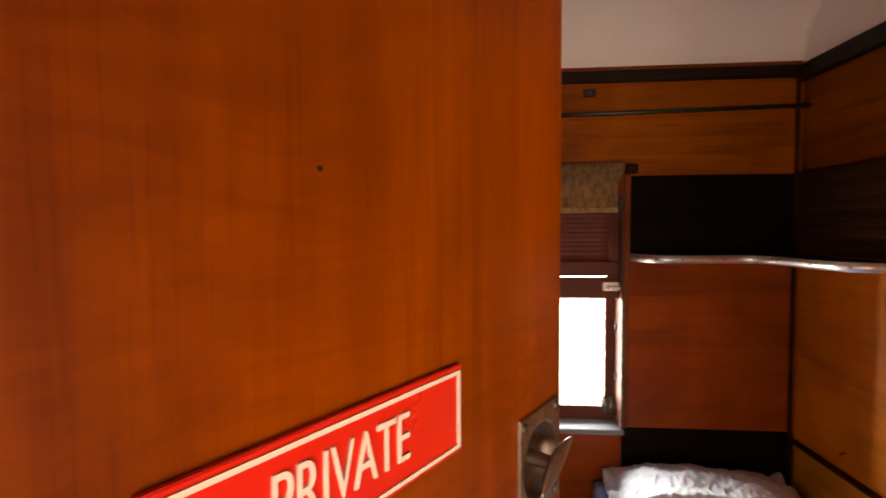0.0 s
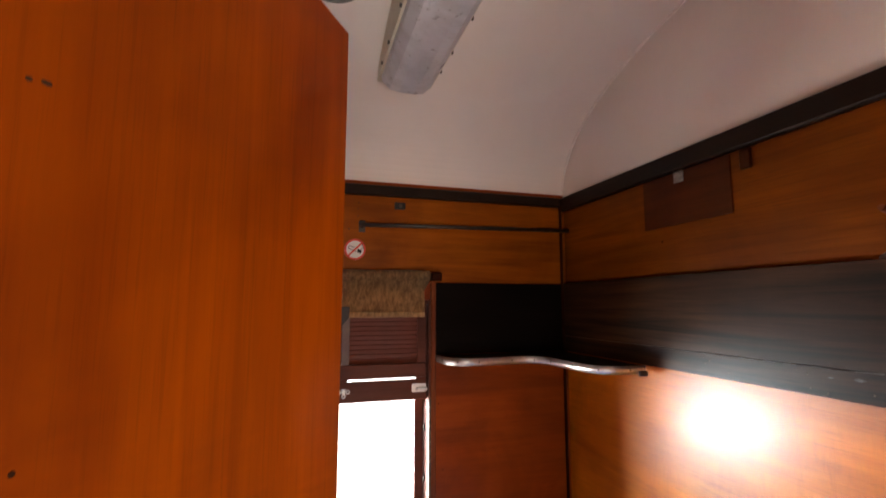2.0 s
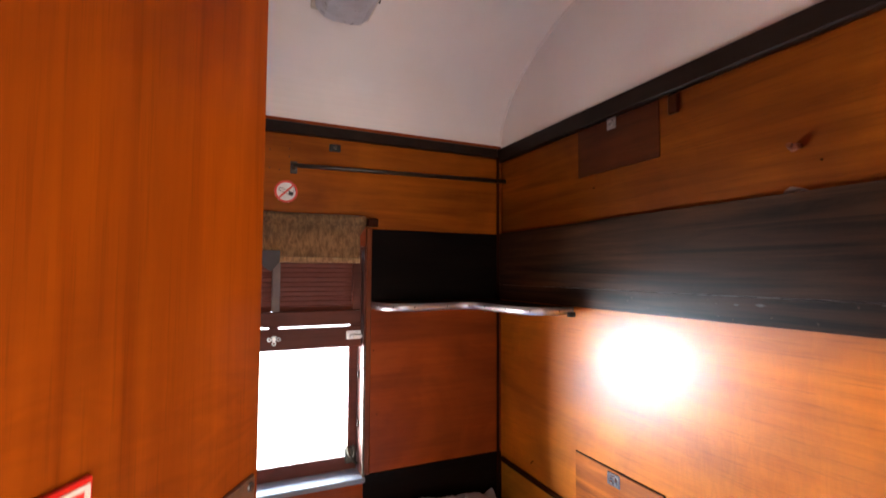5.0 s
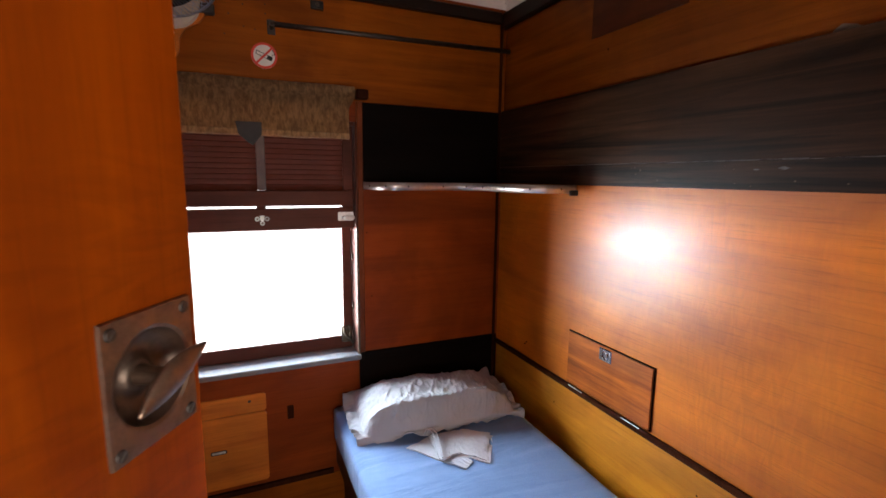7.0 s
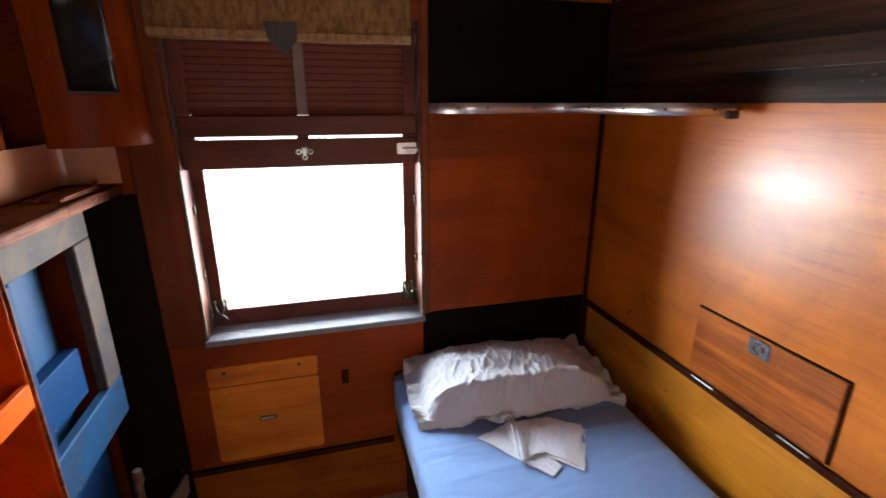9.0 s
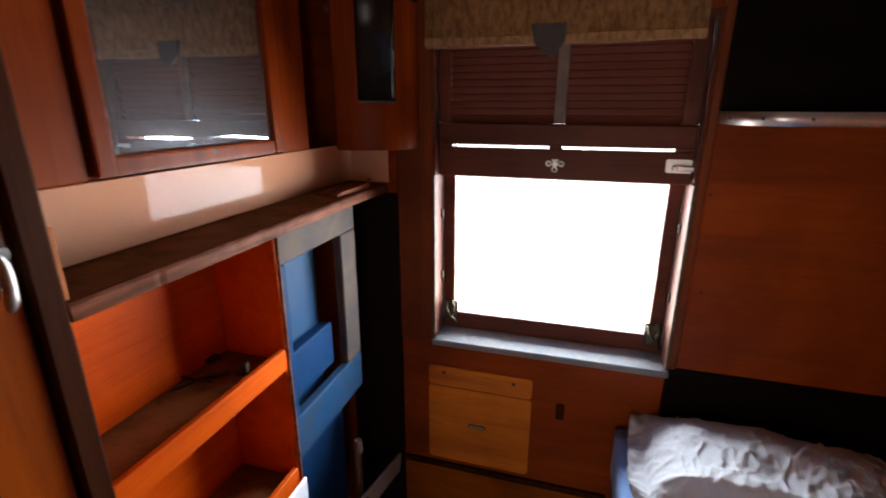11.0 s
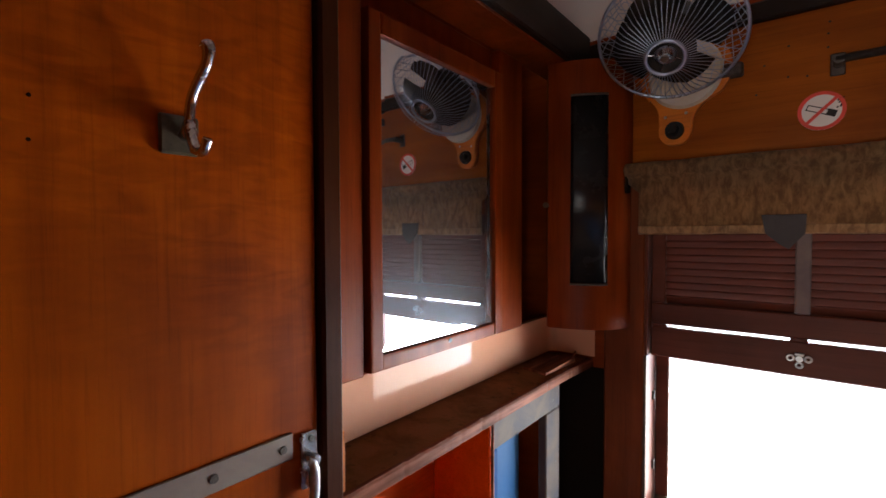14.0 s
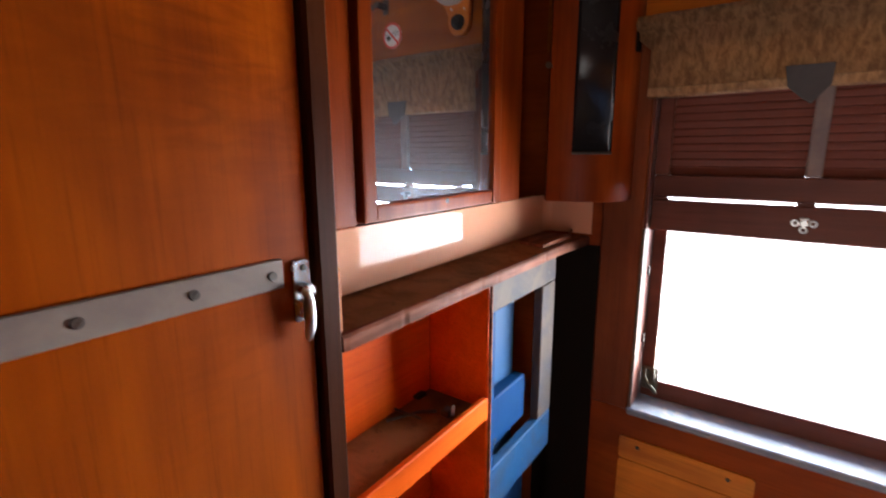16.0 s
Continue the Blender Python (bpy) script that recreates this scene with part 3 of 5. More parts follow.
part("pull_bar", prism(bmesh.new(), rounded(0.046, 0.008, 0.0038, 5, 0.143, 0.441), -0.019, -0.0145, "y", 0.001), M_STEEL, pull, "bright metal bar")
screws("screw_head", [(0.03, -0.0145, 0.625), (0.255, -0.0145, 0.622)], (0, -1, 0), 0.006, M_DARKMETAL, flap)

dots("nick", [(0.712, -0.003, 1.238), (0.73, -0.003, 0.98)], (0, -0.0025, 0), 0.003, P_NICK, wall_window)
bolt = thing("cover_plate", (0.40, -0.006, 0.52), "small dark cover plate under the window", "plate")
part("plate", B(0.388, 0.412, -0.010, -0.0052, 0.520, 0.575, 0.002), W_FRAME, bolt)

# ---- things on the window wall ----
sign = thing("no_smoking_sticker", (0.361, -0.005, 1.863), "round white and red no-smoking sticker", "sticker")
circ = [(0.361 + 0.0425 * math.cos(2 * math.pi * i / 48), 1.863 + 0.0425 * math.sin(2 * math.pi * i / 48)) for i in range(48)]
part("disc", prism(bmesh.new(), circ, -0.0052, -0.0040, "y"), P_STICK_W, sign)
bm = bmesh.new()
for i in range(48):
    a0, a1 = 2 * math.pi * i / 48, 2 * math.pi * (i + 1) / 48
    vs = [bm.verts.new((0.361 + r * math.cos(a), -0.0060, 1.863 + r * math.sin(a))) for r, a in ((0.0425, a0), (0.0425, a1), (0.0350, a1), (0.0350, a0))]
    bm.faces.new(vs)
bmesh.ops.remove_doubles(bm, verts=bm.verts[:], dist=1e-5)
bmesh.ops.recalc_face_normals(bm, faces=bm.faces[:])
bmesh.ops.solidify(bm, geom=bm.faces[:], thickness=0.0005)
part("red_ring", bm, P_STICK_R, sign)
part("red_bar", box(bmesh.new(), -0.036, 0.036, -0.0064, -0.0056, -0.0034, 0.0034), P_STICK_R, sign, m4=pose(0.361, 0, 1.863, 0, -45, 0))
bm = box(bmesh.new(), -0.020, 0.008, -0.0060, -0.0053, 0.0035, 0.0050)
box(bm, -0.020, 0.008, -0.0060, -0.0053, -0.0050, -0.0035)
box(bm, -0.0215, -0.020, -0.0060, -0.0053, -0.0050, 0.0050)
box(bm, 0.008, 0.021, -0.0060, -0.0053, -0.0055, 0.0055)
for k in range(7):
    box(bm, 0.017 + 0.004 * math.sin(k * 1.1), 0.0195 + 0.004 * math.sin(k * 1.1), -0.0060, -0.0053, 0.009 + k * 0.0028, 0.012 + k * 0.0028)
part("cigarette_mark", bm, P_BLACK, sign, m4=pose(0.361, 0, 1.863, 0, 22, 0) @ Matrix.Diagonal((1.3, 1, 1.3, 1)))

rail = thing("coat_rail", (0.85, -0.03, 1.955), "dark metal rail on two brackets across the wall", "rail")
bm = tube(bmesh.new(), [(0.382, -0.045, 1.958), (0.70, -0.045, 1.964), (1.316, -0.045, 1.975)], 0.0085, 10)
part("bar", bm, M_DARKMETAL, rail, soft=True)
bm = box(bmesh.new(), 0.374, 0.400, -0.010, -0.004, 1.934, 1.982, 0.002)
cyl(bm, (0.388, -0.006, 1.958), (0.388, -0.052, 1.958), 0.010)
part("bracket", bm, M_DARKMETAL, rail)
socket = thing("wall_socket", (0.542, -0.01, 2.05), "small black fitting below the cornice", "fitting")
part("plate", B(0.520, 0.564, -0.020, -0.004, 2.036, 2.064, 0.004, 2), P_BLACK, socket)
part("button", C((0.542, -0.018, 2.05), (0.542, -0.026, 2.05), 0.007), M_DARKMETAL, socket)
stub = thing("old_bracket", (0.19, -0.02, 1.985), "dark stub of an old rail bracket beside the fan", "bracket")
part("arm", B(0.155, 0.215, -0.030, -0.004, 1.968, 2.000, 0.004), M_DARKMETAL, stub)
dots("screw_hole", [(x, -0.001, z) for x, z in ((0.30, 2.02), (0.37, 2.03), (0.37, 2.00), (0.255, 1.985), (0.30, 1.95), (0.335, 1.945), (0.24, 1.92), (0.372, 2.055))], (0, -0.0035, 0), 0.0035, P_BLACK, wall_window)

# fan on a shaped board
fan = thing("wall_fan", (0.075, -0.02, 1.83), "grey wire-caged fan on a varnished shaped board", "fan")
pts = []
for i in range(40):
    a = radians(-40 + 260 * i / 39)
    pts.append((0.088 + 0.105 * math.cos(a), 2.000 + 0.095 * math.sin(a)))
pts += [(v.x, v.y) for v in smooth_path([(0.006, 1.945, 0), (0.026, 1.915, 0), (0.030, 1.880, 0), (0.031, 1.845, 0), (0.048, 1.824, 0), (0.070, 1.820, 0), (0.092, 1.826, 0), (0.106, 1.848, 0), (0.110, 1.885, 0), (0.128, 1.915, 0), (0.150, 1.930, 0)], 4)]
pts = [p for i, p in enumerate(pts) if i == 0 or (Vector(p) - Vector(pts[i - 1])).length > 0.003]
part("back_board", prism(bmesh.new(), pts, -0.026, -0.005, "y", 0.003), W_FLAP, fan, "varnished orange wooden board")
bm = C((0.068, -0.026, 1.857), (0.068, -0.036, 1.857), 0.023, 0.021, 24)
cyl(bm, (0.068, -0.036, 1.857), (0.068, -0.052, 1.857), 0.013, 0.011, 20)
part("speed_knob", bm, P_BLACK, fan, "black round speed knob")
part("mount_disc", C((0.090, -0.026, 1.995), (0.090, -0.036, 1.995), 0.086, 0.080, 40), P_LAMP, fan, "pale metal mounting disc")
screws("board_screw", [(0.046, -0.0265, 1.893), (0.094, -0.0265, 1.898)], (0, -1, 0), 0.004, M_STEEL, fan)
AX = Vector((0.05, -0.66, -0.75)).normalized()
HUB = Vector((0.089, -0.225, 1.978))
motor = HUB - AX * 0.145
bm = C(motor - AX * 0.05, motor + AX * 0.045, 0.042, 0.052, 24)
cyl(bm, (0.090, -0.03, 1.995), motor, 0.018, None, 12)
part("motor", bm, P_BLACK, fan, "dark motor housing")
side_v = AX.orthogonal().normalized()
side_w = AX.cross(side_v)
bm = bmesh.new()
for k in range(4):
    a0 = k * math.pi / 2 + 0.35
    vs = []
    for j in range(7):
        a = a0 + 1.42 * j / 6
        for r in (0.03, 0.130 - 0.018 * abs(j - 3) / 3):
            vs.append(bm.verts.new(motor + AX * (0.055 + 0.028 * (j / 6 - 0.5)) + (side_v * math.cos(a) + side_w * math.sin(a)) * r))
    for j in range(6):
        bm.faces.new((vs[2 * j], vs[2 * j + 1], vs[2 * j + 3], vs[2 * j + 2]))
bmesh.ops.solidify(bm, geom=bm.faces[:], thickness=0.002)
part("blade", bm, P_BLACK, fan, "dark fan blades at rest")
bm = bmesh.new()
RIM = 0.155
ring(bm, HUB - AX * 0.080, AX, RIM, 0.0034, 56, 6)
ring(bm, HUB - AX * 0.080, AX, RIM * 0.985, 0.0022, 56, 5)
part("rim", bm, M_BLUEWIRE, fan, "blue-grey wire rim", soft=True)
for k in range(60):
    a = 2 * math.pi * k / 60
    u = side_v * math.cos(a) + side_w * math.sin(a)
    part("front_wire", tube(bmesh.new(), [HUB + u * 0.040 - AX * 0.002, HUB + u * 0.10 - AX * 0.020, HUB + u * 0.140 - AX * 0.050, HUB + u * RIM - AX * 0.080], 0.0009, 4), M_BLUEWIRE, fan)
for k in range(28):
    a = 2 * math.pi * k / 28
    u = side_v * math.cos(a) + side_w * math.sin(a)
    for turn in (0.3, -0.3):
        w = side_v * math.cos(a + turn) + side_w * math.sin(a + turn)
        part("back_wire", tube(bmesh.new(), [HUB + u * RIM - AX * 0.080, HUB + w * 0.125 - AX * 0.145, HUB + w * 0.05 - AX * 0.165], 0.0012, 4), M_BLUEWIRE, fan)
part("hub_cup", C(HUB - AX * 0.030, HUB - AX * 0.008, 0.060, 0.037, 36), P_BLACK, fan, "dark recessed hub cup")
bm = ring(bmesh.new(), HUB, AX, 0.040, 0.0045, 40, 8)
part("hub_ring", bm, M_BLUEWIRE, fan, "bright metal hub ring", soft=True)
bm = C(HUB - AX * 0.010, HUB + AX * 0.003, 0.026, 0.013, 30)
for k in range(4):
    a = k * math.pi / 2 + 0.5
    u = side_v * math.cos(a) + side_w * math.sin(a)
    cyl(bm, HUB + u * 0.022 - AX * 0.006, HUB + u * 0.040, 0.0012, None, 6)
part("hub_badge", bm, M_CHROME, fan, "polished conical hub cap")
part("badge_centre", C(HUB + AX * 0.003, HUB + AX * 0.007, 0.009, 0.007, 20), M_BRONZE, fan)

# ---- side wall fittings ----
locker = thing("locker_flap", (XR - 0.01, -0.72, 1.90), "dark-stained wooden locker flap high on the wall", "flap")
part("leaf", B(XR - 0.009, XR - 0.0055, -0.895, -0.545, 1.898, 2.068, 0.001), W_LOCKER, locker)
bm = box(bmesh.new(), XR - 0.013, XR - 0.0088, -0.730, -0.690, 2.032, 2.080, 0.002)
ring(bm, (XR - 0.014, -0.710, 2.052), (1, 0, 0), 0.010, 0.003, 20, 6)
part("ring_latch", bm, M_PULL, locker, "small metal ring latch")
low = thing("wall_locker_flap", (XR - 0.012, -0.70, 0.735), "striped wooden locker flap with ring latch above the berth", "flap")
part("leaf", B(XR - 0.009, XR - 0.002, -0.884, -0.516, 0.736, 0.922, 0.001), W_FLAP_R, low)
part("dark_gap", B(XR - 0.004, XR - 0.0005, -0.888, -0.512, 0.732, 0.926, 0), P_DARK, low)
bm = box(bmesh.new(), XR - 0.013, XR - 0.0088, -0.726, -0.672, 0.876, 0.918, 0.002)
ring(bm, (XR - 0.014, -0.699, 0.895), (1, 0, 0), 0.012, 0.003, 24, 6)
part("ring_latch", bm, M_CHROME, low, "chrome ring latch")
for y in (-0.575, -0.825):
    part("hinge", tube(bmesh.new(), [(XR - 0.019, y - 0.035, 0.7315), (XR - 0.019, y + 0.035, 0.7315)], 0.0022, 8), M_PULL, low)
peg = thing("wall_peg", (XR - 0.02, -1.247, 1.835), "broken pale wall peg", "peg")
bm = C((XR - 0.004, -1.247, 1.837), (XR - 0.030, -1.250, 1.841), 0.008, 0.006)
box(bm, XR - 0.024, XR - 0.006, -1.266, -1.247, 1.831, 1.844, 0.004)
part("stub", bm, W_LIP, peg)
patch = thing("plaster_patch", (XR - 0.02, -1.25, 1.745), "torn pale patch above the dark band", "patch")
bm = prism(bmesh.new(), [(-1.278, 1.737), (-1.262, 1.746), (-1.240, 1.752), (-1.226, 1.743), (-1.224, 1.737)], XR - 0.010, XR - 0.004, "x", 0.001)
part("flake", bm, M_STRIP, patch)
hang = thing("cornice_clip", (XR - 0.02, -0.945, 2.03), "small dark clip under the cornice", "clip")
part("plate", B(XR - 0.016, XR - 0.0045, -0.962, -0.930, 2.010, 2.066, 0.003), W_FRAME, hang)
rnd = random.Random(9)
y = -0.62
while y > -1.75:
    step = rnd.uniform(0.02, 0.07)
    if rnd.random() < 0.75:
        w = rnd.uniform(0.0005, 0.0016)
        part("scrape", B(XR - 0.0268, XR - 0.0240, y - step, y, 1.5028 - w, 1.5036 + w * rnd.random(), 0), P_SCRAPE, wall_side)
    y -= step * rnd.uniform(1.0, 1.6)
for _ in range(9):
    y, z, w = rnd.uniform(-1.75, -1.10), rnd.uniform(1.480, 1.500), rnd.uniform(0.004, 0.014)
    outline = [(y + w * math.cos(a) * rnd.uniform(0.6, 1.2), z + 0.30 * w * math.sin(a) * rnd.uniform(0.5, 1.2)) for a in (math.pi * k / 5 for k in range(10))]
    part("flaked_patch", prism(bmesh.new(), outline, XR - 0.0264, XR - 0.0250, "x"), P_SCRAPE, wall_side)
rnd = random.Random(5)
for _ in range(16):
    y, z = rnd.uniform(-1.6, -0.75), rnd.uniform(1.445, 1.497)
    part("chip", C((XR - 0.0255, y, z), (XR - 0.0272, y, z), rnd.uniform(0.0015, 0.003), 0.001, 6), P_GREYEDGE, wall_side)
dots("nick", [(XR - 0.003, y, z) for y, z in ((-0.24, 0.78), (-0.25, 0.79), (-0.62, 1.851), (-1.30, 1.80), (-1.05, 0.64), (-0.45, 0.62))], (-0.005, 0, 0), 0.003, P_NICK, wall_side)

# corner shelf with metal edging
front = [(v.x, v.y) for v in smooth_path([(0.702, -0.010, 0), (0.712, -0.105, 0), (0.745, -0.165, 0), (0.800, -0.185, 0), (0.92, -0.176, 0), (1.02, -0.170, 0), (1.075, -0.200, 0), (1.098, -0.270, 0), (1.104, -0.390, 0), (1.125, -0.485, 0), (1.185, -0.528, 0), (XR - 0.028, -0.532, 0)], 5)]
shelf = thing("corner_shelf", (1.2, -0.1, 1.41), "dark corner shelf with a wavy metal-edged front", "shelf")
part("board", prism(bmesh.new(), front + [(XR - 0.028, -0.009)], 1.412, 1.434, "z"), W_BAND_SHADED, shelf)
bm = bmesh.new()
lo, hi, lo2, hi2 = [], [], [], []
for i, (x, y) in enumerate(front):
    a = Vector(front[max(0, i - 1)])
    c = Vector(front[min(len(front) - 1, i + 1)])
    d = (c - a).normalized()
    n2 = Vector((d.y, -d.x))
    for lst, off, z in ((lo, 0.0005, 1.409), (hi, 0.0005, 1.437), (lo2, 0.004, 1.409), (hi2, 0.004, 1.437)):
        lst.append(bm.verts.new((x + n2.x * off, y + n2.y * off, z)))
for i in range(len(front) - 1):
    for p, q in ((lo2, hi2), (hi, lo), (hi2, hi), (lo, lo2)):
        bm.faces.new((p[i], p[i + 1], q[i + 1], q[i]))
bmesh.ops.recalc_face_normals(bm, faces=bm.faces[:])
edge = part("metal_edging", bm, M_STEEL, shelf, "bright aluminium edging strip", soft=True)
for i in range(4, len(front) - 2, 6):
    a, c = Vector(front[i - 1]), Vector(front[i + 1])
    d = (c - a).normalized()
    n2 = Vector((d.y, -d.x))
    screws("edging_screw", [(front[i][0] + n2.x * 0.004, front[i][1] + n2.y * 0.004, 1.423)], (n2.x, n2.y, 0), 0.0035, M_DARKMETAL, edge)
part("end_stop", B(XR - 0.062, XR - 0.029, -0.550, -0.538, 1.402, 1.420, 0.003), P_BLACK, shelf)

# ---- berth ----
berth = thing("berth", (0.94, -0.93, 0.0), "fixed lower berth with a dark wooden front", "berth")
part("base", B(0.600, XR - 0.008, YP + 0.01, -0.016, 0.0, 0.395, 0.004), W_FRAME, berth)
part("front_rail", B(0.570, 0.599, YP + 0.01, -0.016, 0.30, 0.420, 0.006), W_FRAME, berth, "dark wooden front rail")
bm = bmesh.new()
box(bm, 0.553, 1.230, YP + 0.03, -0.022, 0.425, 0.552)
bmesh.ops.subdivide_edges(bm, edges=bm.edges[:], cuts=24, use_grid_fill=True)
mx, my = 0.8915, (YP + 0.03 - 0.022) / 2
for v in bm.verts:
    hx, hy, hz, r = 0.3385, (-0.022 - YP - 0.03) / 2, 0.0635, 0.028
    p = Vector((v.co.x - mx, v.co.y - my, v.co.z - 0.4885))
    c = Vector((max(-hx + r, min(hx - r, p.x)), max(-hy + r, min(hy - r, p.y)), max(-hz + r, min(hz - r, p.z))))
    if (p - c).length > 1e-6:
        p = c + (p - c).normalized() * r
    w = noise.noise(Vector((v.co.x * 4, v.co.y * 3, 1))) * 0.006 + noise.noise(Vector((v.co.x * 12, v.co.y * 5, 4))) * 0.002
    v.co = Vector((p.x + mx, p.y + my, p.z + 0.4885 + (w if p.z > 0 else 0)))
mattress = thing("mattress", (0.91, -0.95, 0.42), "mattress under a tight pale blue sheet on the berth", "mattress")
part("sheet", bm, C_SHEET, mattress, soft=True)
part("underlay", B(0.572, XR - 0.04, YP + 0.03, -0.03, 0.3955, 0.4245, 0.004), P_GREYBOARD, mattress)

# crumpled pillow
def smoothstep(a, c, t):
    t = max(0.0, min(1.0, (t - a) / (c - a)))
    return t * t * (3 - 2 * t)


bm = bmesh.new()
N, M = 190, 120
pc = Vector((0.915, -0.205, 0.565))
gridv = {}
for s in (1, -1):
    for i in range(N + 1):
        for j in range(M + 1):
            u, w = -1.15 + 2.30 * i / N, -1.12 + 2.20 * j / M
            if s < 0 and (i in (0, N) or j in (0, M)):
                gridv[s, i, j] = gridv[1, i, j]
                continue
            fold = max(0.0, -0.56 - w + 0.14 * noise.noise(Vector((u * 2.2, 0, 6.0))))
            back = max(0.0, 1 - max(0.0, w) ** 2.2) ** 0.6
            f = max(0.0, 1 - abs(u) ** 3.4) ** 0.55 * back * max(0.0, 1 - (fold / 0.44) ** 1.25) * (0.90 - 0.10 * w)
            x, y = 0.290 * u * (1 - 0.04 * w * w), 0.196 * (w + 0.50 * fold) * (1 - 0.05 * u * u) - 0.020
            ridge = 0.0
            for fx, fy, amp in ((3.4, 1.1, 0.0055), (7.0, 1.9, 0.0048), (12.0, 3.0, 0.0036), (2.0, 2.0, 0.0036), (22.0, 6.0, 0.0016)):
                ridge += max(0.0, 1 - abs(noise.noise(Vector((u * fx - w * 1.3, w * fy + 0.5 * u, 5.0 + fx)))) * 4.5) ** 2 * amp
            soft_lump = 0.012 * noise.noise(Vector((u * 2.4 + w, w * 2.6, 3.1)))
            z = s * ((0.096 if s > 0 else 0.022) * f + (soft_lump + ridge) * min(1, f * 3.5))
            hem = max(smoothstep(0.97, 1.15, abs(u)), smoothstep(-0.97, -1.12, w))
            z += s * 0.0015
            z += hem * (0.030 * noise.noise(Vector((u * 3.0, w * 3.6, 9.0))) + 0.010 * noise.noise(Vector((u * 11, w * 11, 4.0))))
            if w < -0.98:
                z -= 0.016 * smoothstep(-0.98, -1.1, w)
                y += 0.020 * smoothstep(-0.3, 0.3, u) * smoothstep(-1.0, -1.12, w)
            if u > 1:
                z += (0.018 * smoothstep(0.3, 1.0, w) - 0.014 * smoothstep(-0.2, -1.0, w)) * (u - 1) / 0.15
                y -= 0.018 * smoothstep(-0.2, -1.0, w) * (u - 1) / 0.15
            gridv[s, i, j] = bm.verts.new((x + 0.004 * noise.noise(Vector((u * 9, w * 9, 1))), y, z))
for s in (1, -1):
    for i in range(N):
        for j in range(M):
            q = [gridv[s, i, j], gridv[s, i + 1, j], gridv[s, i + 1, j + 1], gridv[s, i, j + 1]]
            bm.faces.new(q if s > 0 else q[::-1])
solo("pillow", bm, C_PILLOW, "crumpled off-white pillow leaning at the head of the berth", "pillow", m4=pose(pc.x - 0.005, pc.y, 0.582, 2, 0, -4), soft=True)

# folded linen beside the pillow
linen = thing("folded_linen", (0.90, -0.50, 0.553), "small folded white linen cloth on the sheet", "cloth")


def folded(corners, z, thick, seed, droop=0.0):
    """A thick soft cloth laid between four corners, listed round."""
    bm = bmesh.new()
    n = 22
    rows = []
    for i in range(n + 1):
        row = []
        for k in range(n + 1):
            u, w = i / n, k / n
            p = sum((Vector(c) * q for c, q in zip(corners, ((1 - u) * (1 - w), u * (1 - w), u * w, (1 - u) * w))), Vector((0, 0)))
            lift = 0.003 * noise.noise(Vector((u * 2.6 + seed, w * 2.6, 2))) + 0.0022 * noise.noise(Vector((u * 8, w * 8, seed)))
            wob = 0.004 * noise.noise(Vector((u * 4, w * 4, seed + 3)))
            row.append(bm.verts.new((p.x + wob, p.y - wob, z + thick + lift - droop * u * u)))
        rows.append(row)
    for a, c in zip(rows, rows[1:]):
        for k in range(n):
            bm.faces.new((a[k], c[k], c[k + 1], a[k + 1]))
    bmesh.ops.recalc_face_normals(bm, faces=bm.faces[:])
    bmesh.ops.solidify(bm, geom=bm.faces[:], thickness=thick)
    return bm


part("fold", folded(((0.731, -0.423), (0.852, -0.38), (0.902, -0.58), (0.862, -0.602)), 0.553, 0.004, 1), C_TOWEL, linen)
part("fold", folded(((0.822, -0.396), (0.943, -0.401), (0.881, -0.526), (0.805, -0.54)), 0.5595, 0.005, 4), C_TOWEL, linen)
part("fold", folded(((0.943, -0.401), (1.035, -0.456), (0.944, -0.593), (0.879, -0.529)), 0.5605, 0.005, 8, 0.006), C_TOWEL, linen)
part("fold", folded(((0.947, -0.415), (1.039, -0.47), (0.948, -0.607), (0.883, -0.543)), 0.5555, 0.003, 12, 0.002), C_TOWEL, linen)
for dx in (0.0, 0.012):
    bm = tube(bmesh.new(), smooth_path([(0.822 - 0.022 + dx, -0.396 - 0.006, 0.574), (0.822 - 0.004 + dx, -0.396 + 0.004, 0.588), (0.822 + 0.006 + dx, -0.396 - 0.03, 0.584), (0.805 - 0.006 + dx, -0.54 - 0.004, 0.572)], 5), 0.0026, 6)
    part("tape", bm, C_TOWEL, linen)

# ---- cabinet side ----
XW = -0.165
ward = thing("wardrobe", (-0.4, -1.25, 0.0), "tall varnished orange-brown wardrobe with a closed door", "wardrobe")
part("carcass", B(-0.70, XW - 0.026, -1.70, -0.961, 0.0, 2.15, 0), W_WARD, ward)
wd = part("door", B(XW - 0.024, XW, -1.62, -0.963, 0.05, 2.08, 0.003), W_WARD, ward, "plain varnished veneer door")
part("jamb_post", B(-0.30, XW + 0.010, -0.960, -0.927, 0.0, 2.15, 0.004), W_FRAME, ward, "dark stained upright post")
part("jamb_post", B(-0.30, XW, -1.70, -1.625, 0.0, 2.15, 0.005), W_FRAME, ward, "dark stained upright post")
strip = part("metal_strip", B(XW, XW + 0.004, -1.56, -1.004, 1.310, 1.343, 0.001), M_STRIP, wd, "dull grey metal strip with slotted screws")
screws("strip_screw", [(XW + 0.004, y, 1.326) for y in (-1.018, -1.103, -1.195, -1.29, -1.39, -1.5)], (1, 0, 0), 0.0058, M_DARKMETAL, wd)
bm = prism(bmesh.new(), rounded(0.024, 0.073, 0.004, 4, -0.9805, 1.3005), XW, XW + 0.005, "x", 0.0012)
box(bm, XW + 0.004, XW + 0.014, -0.989, -0.975, 1.270, 1.290, 0.002, 2)
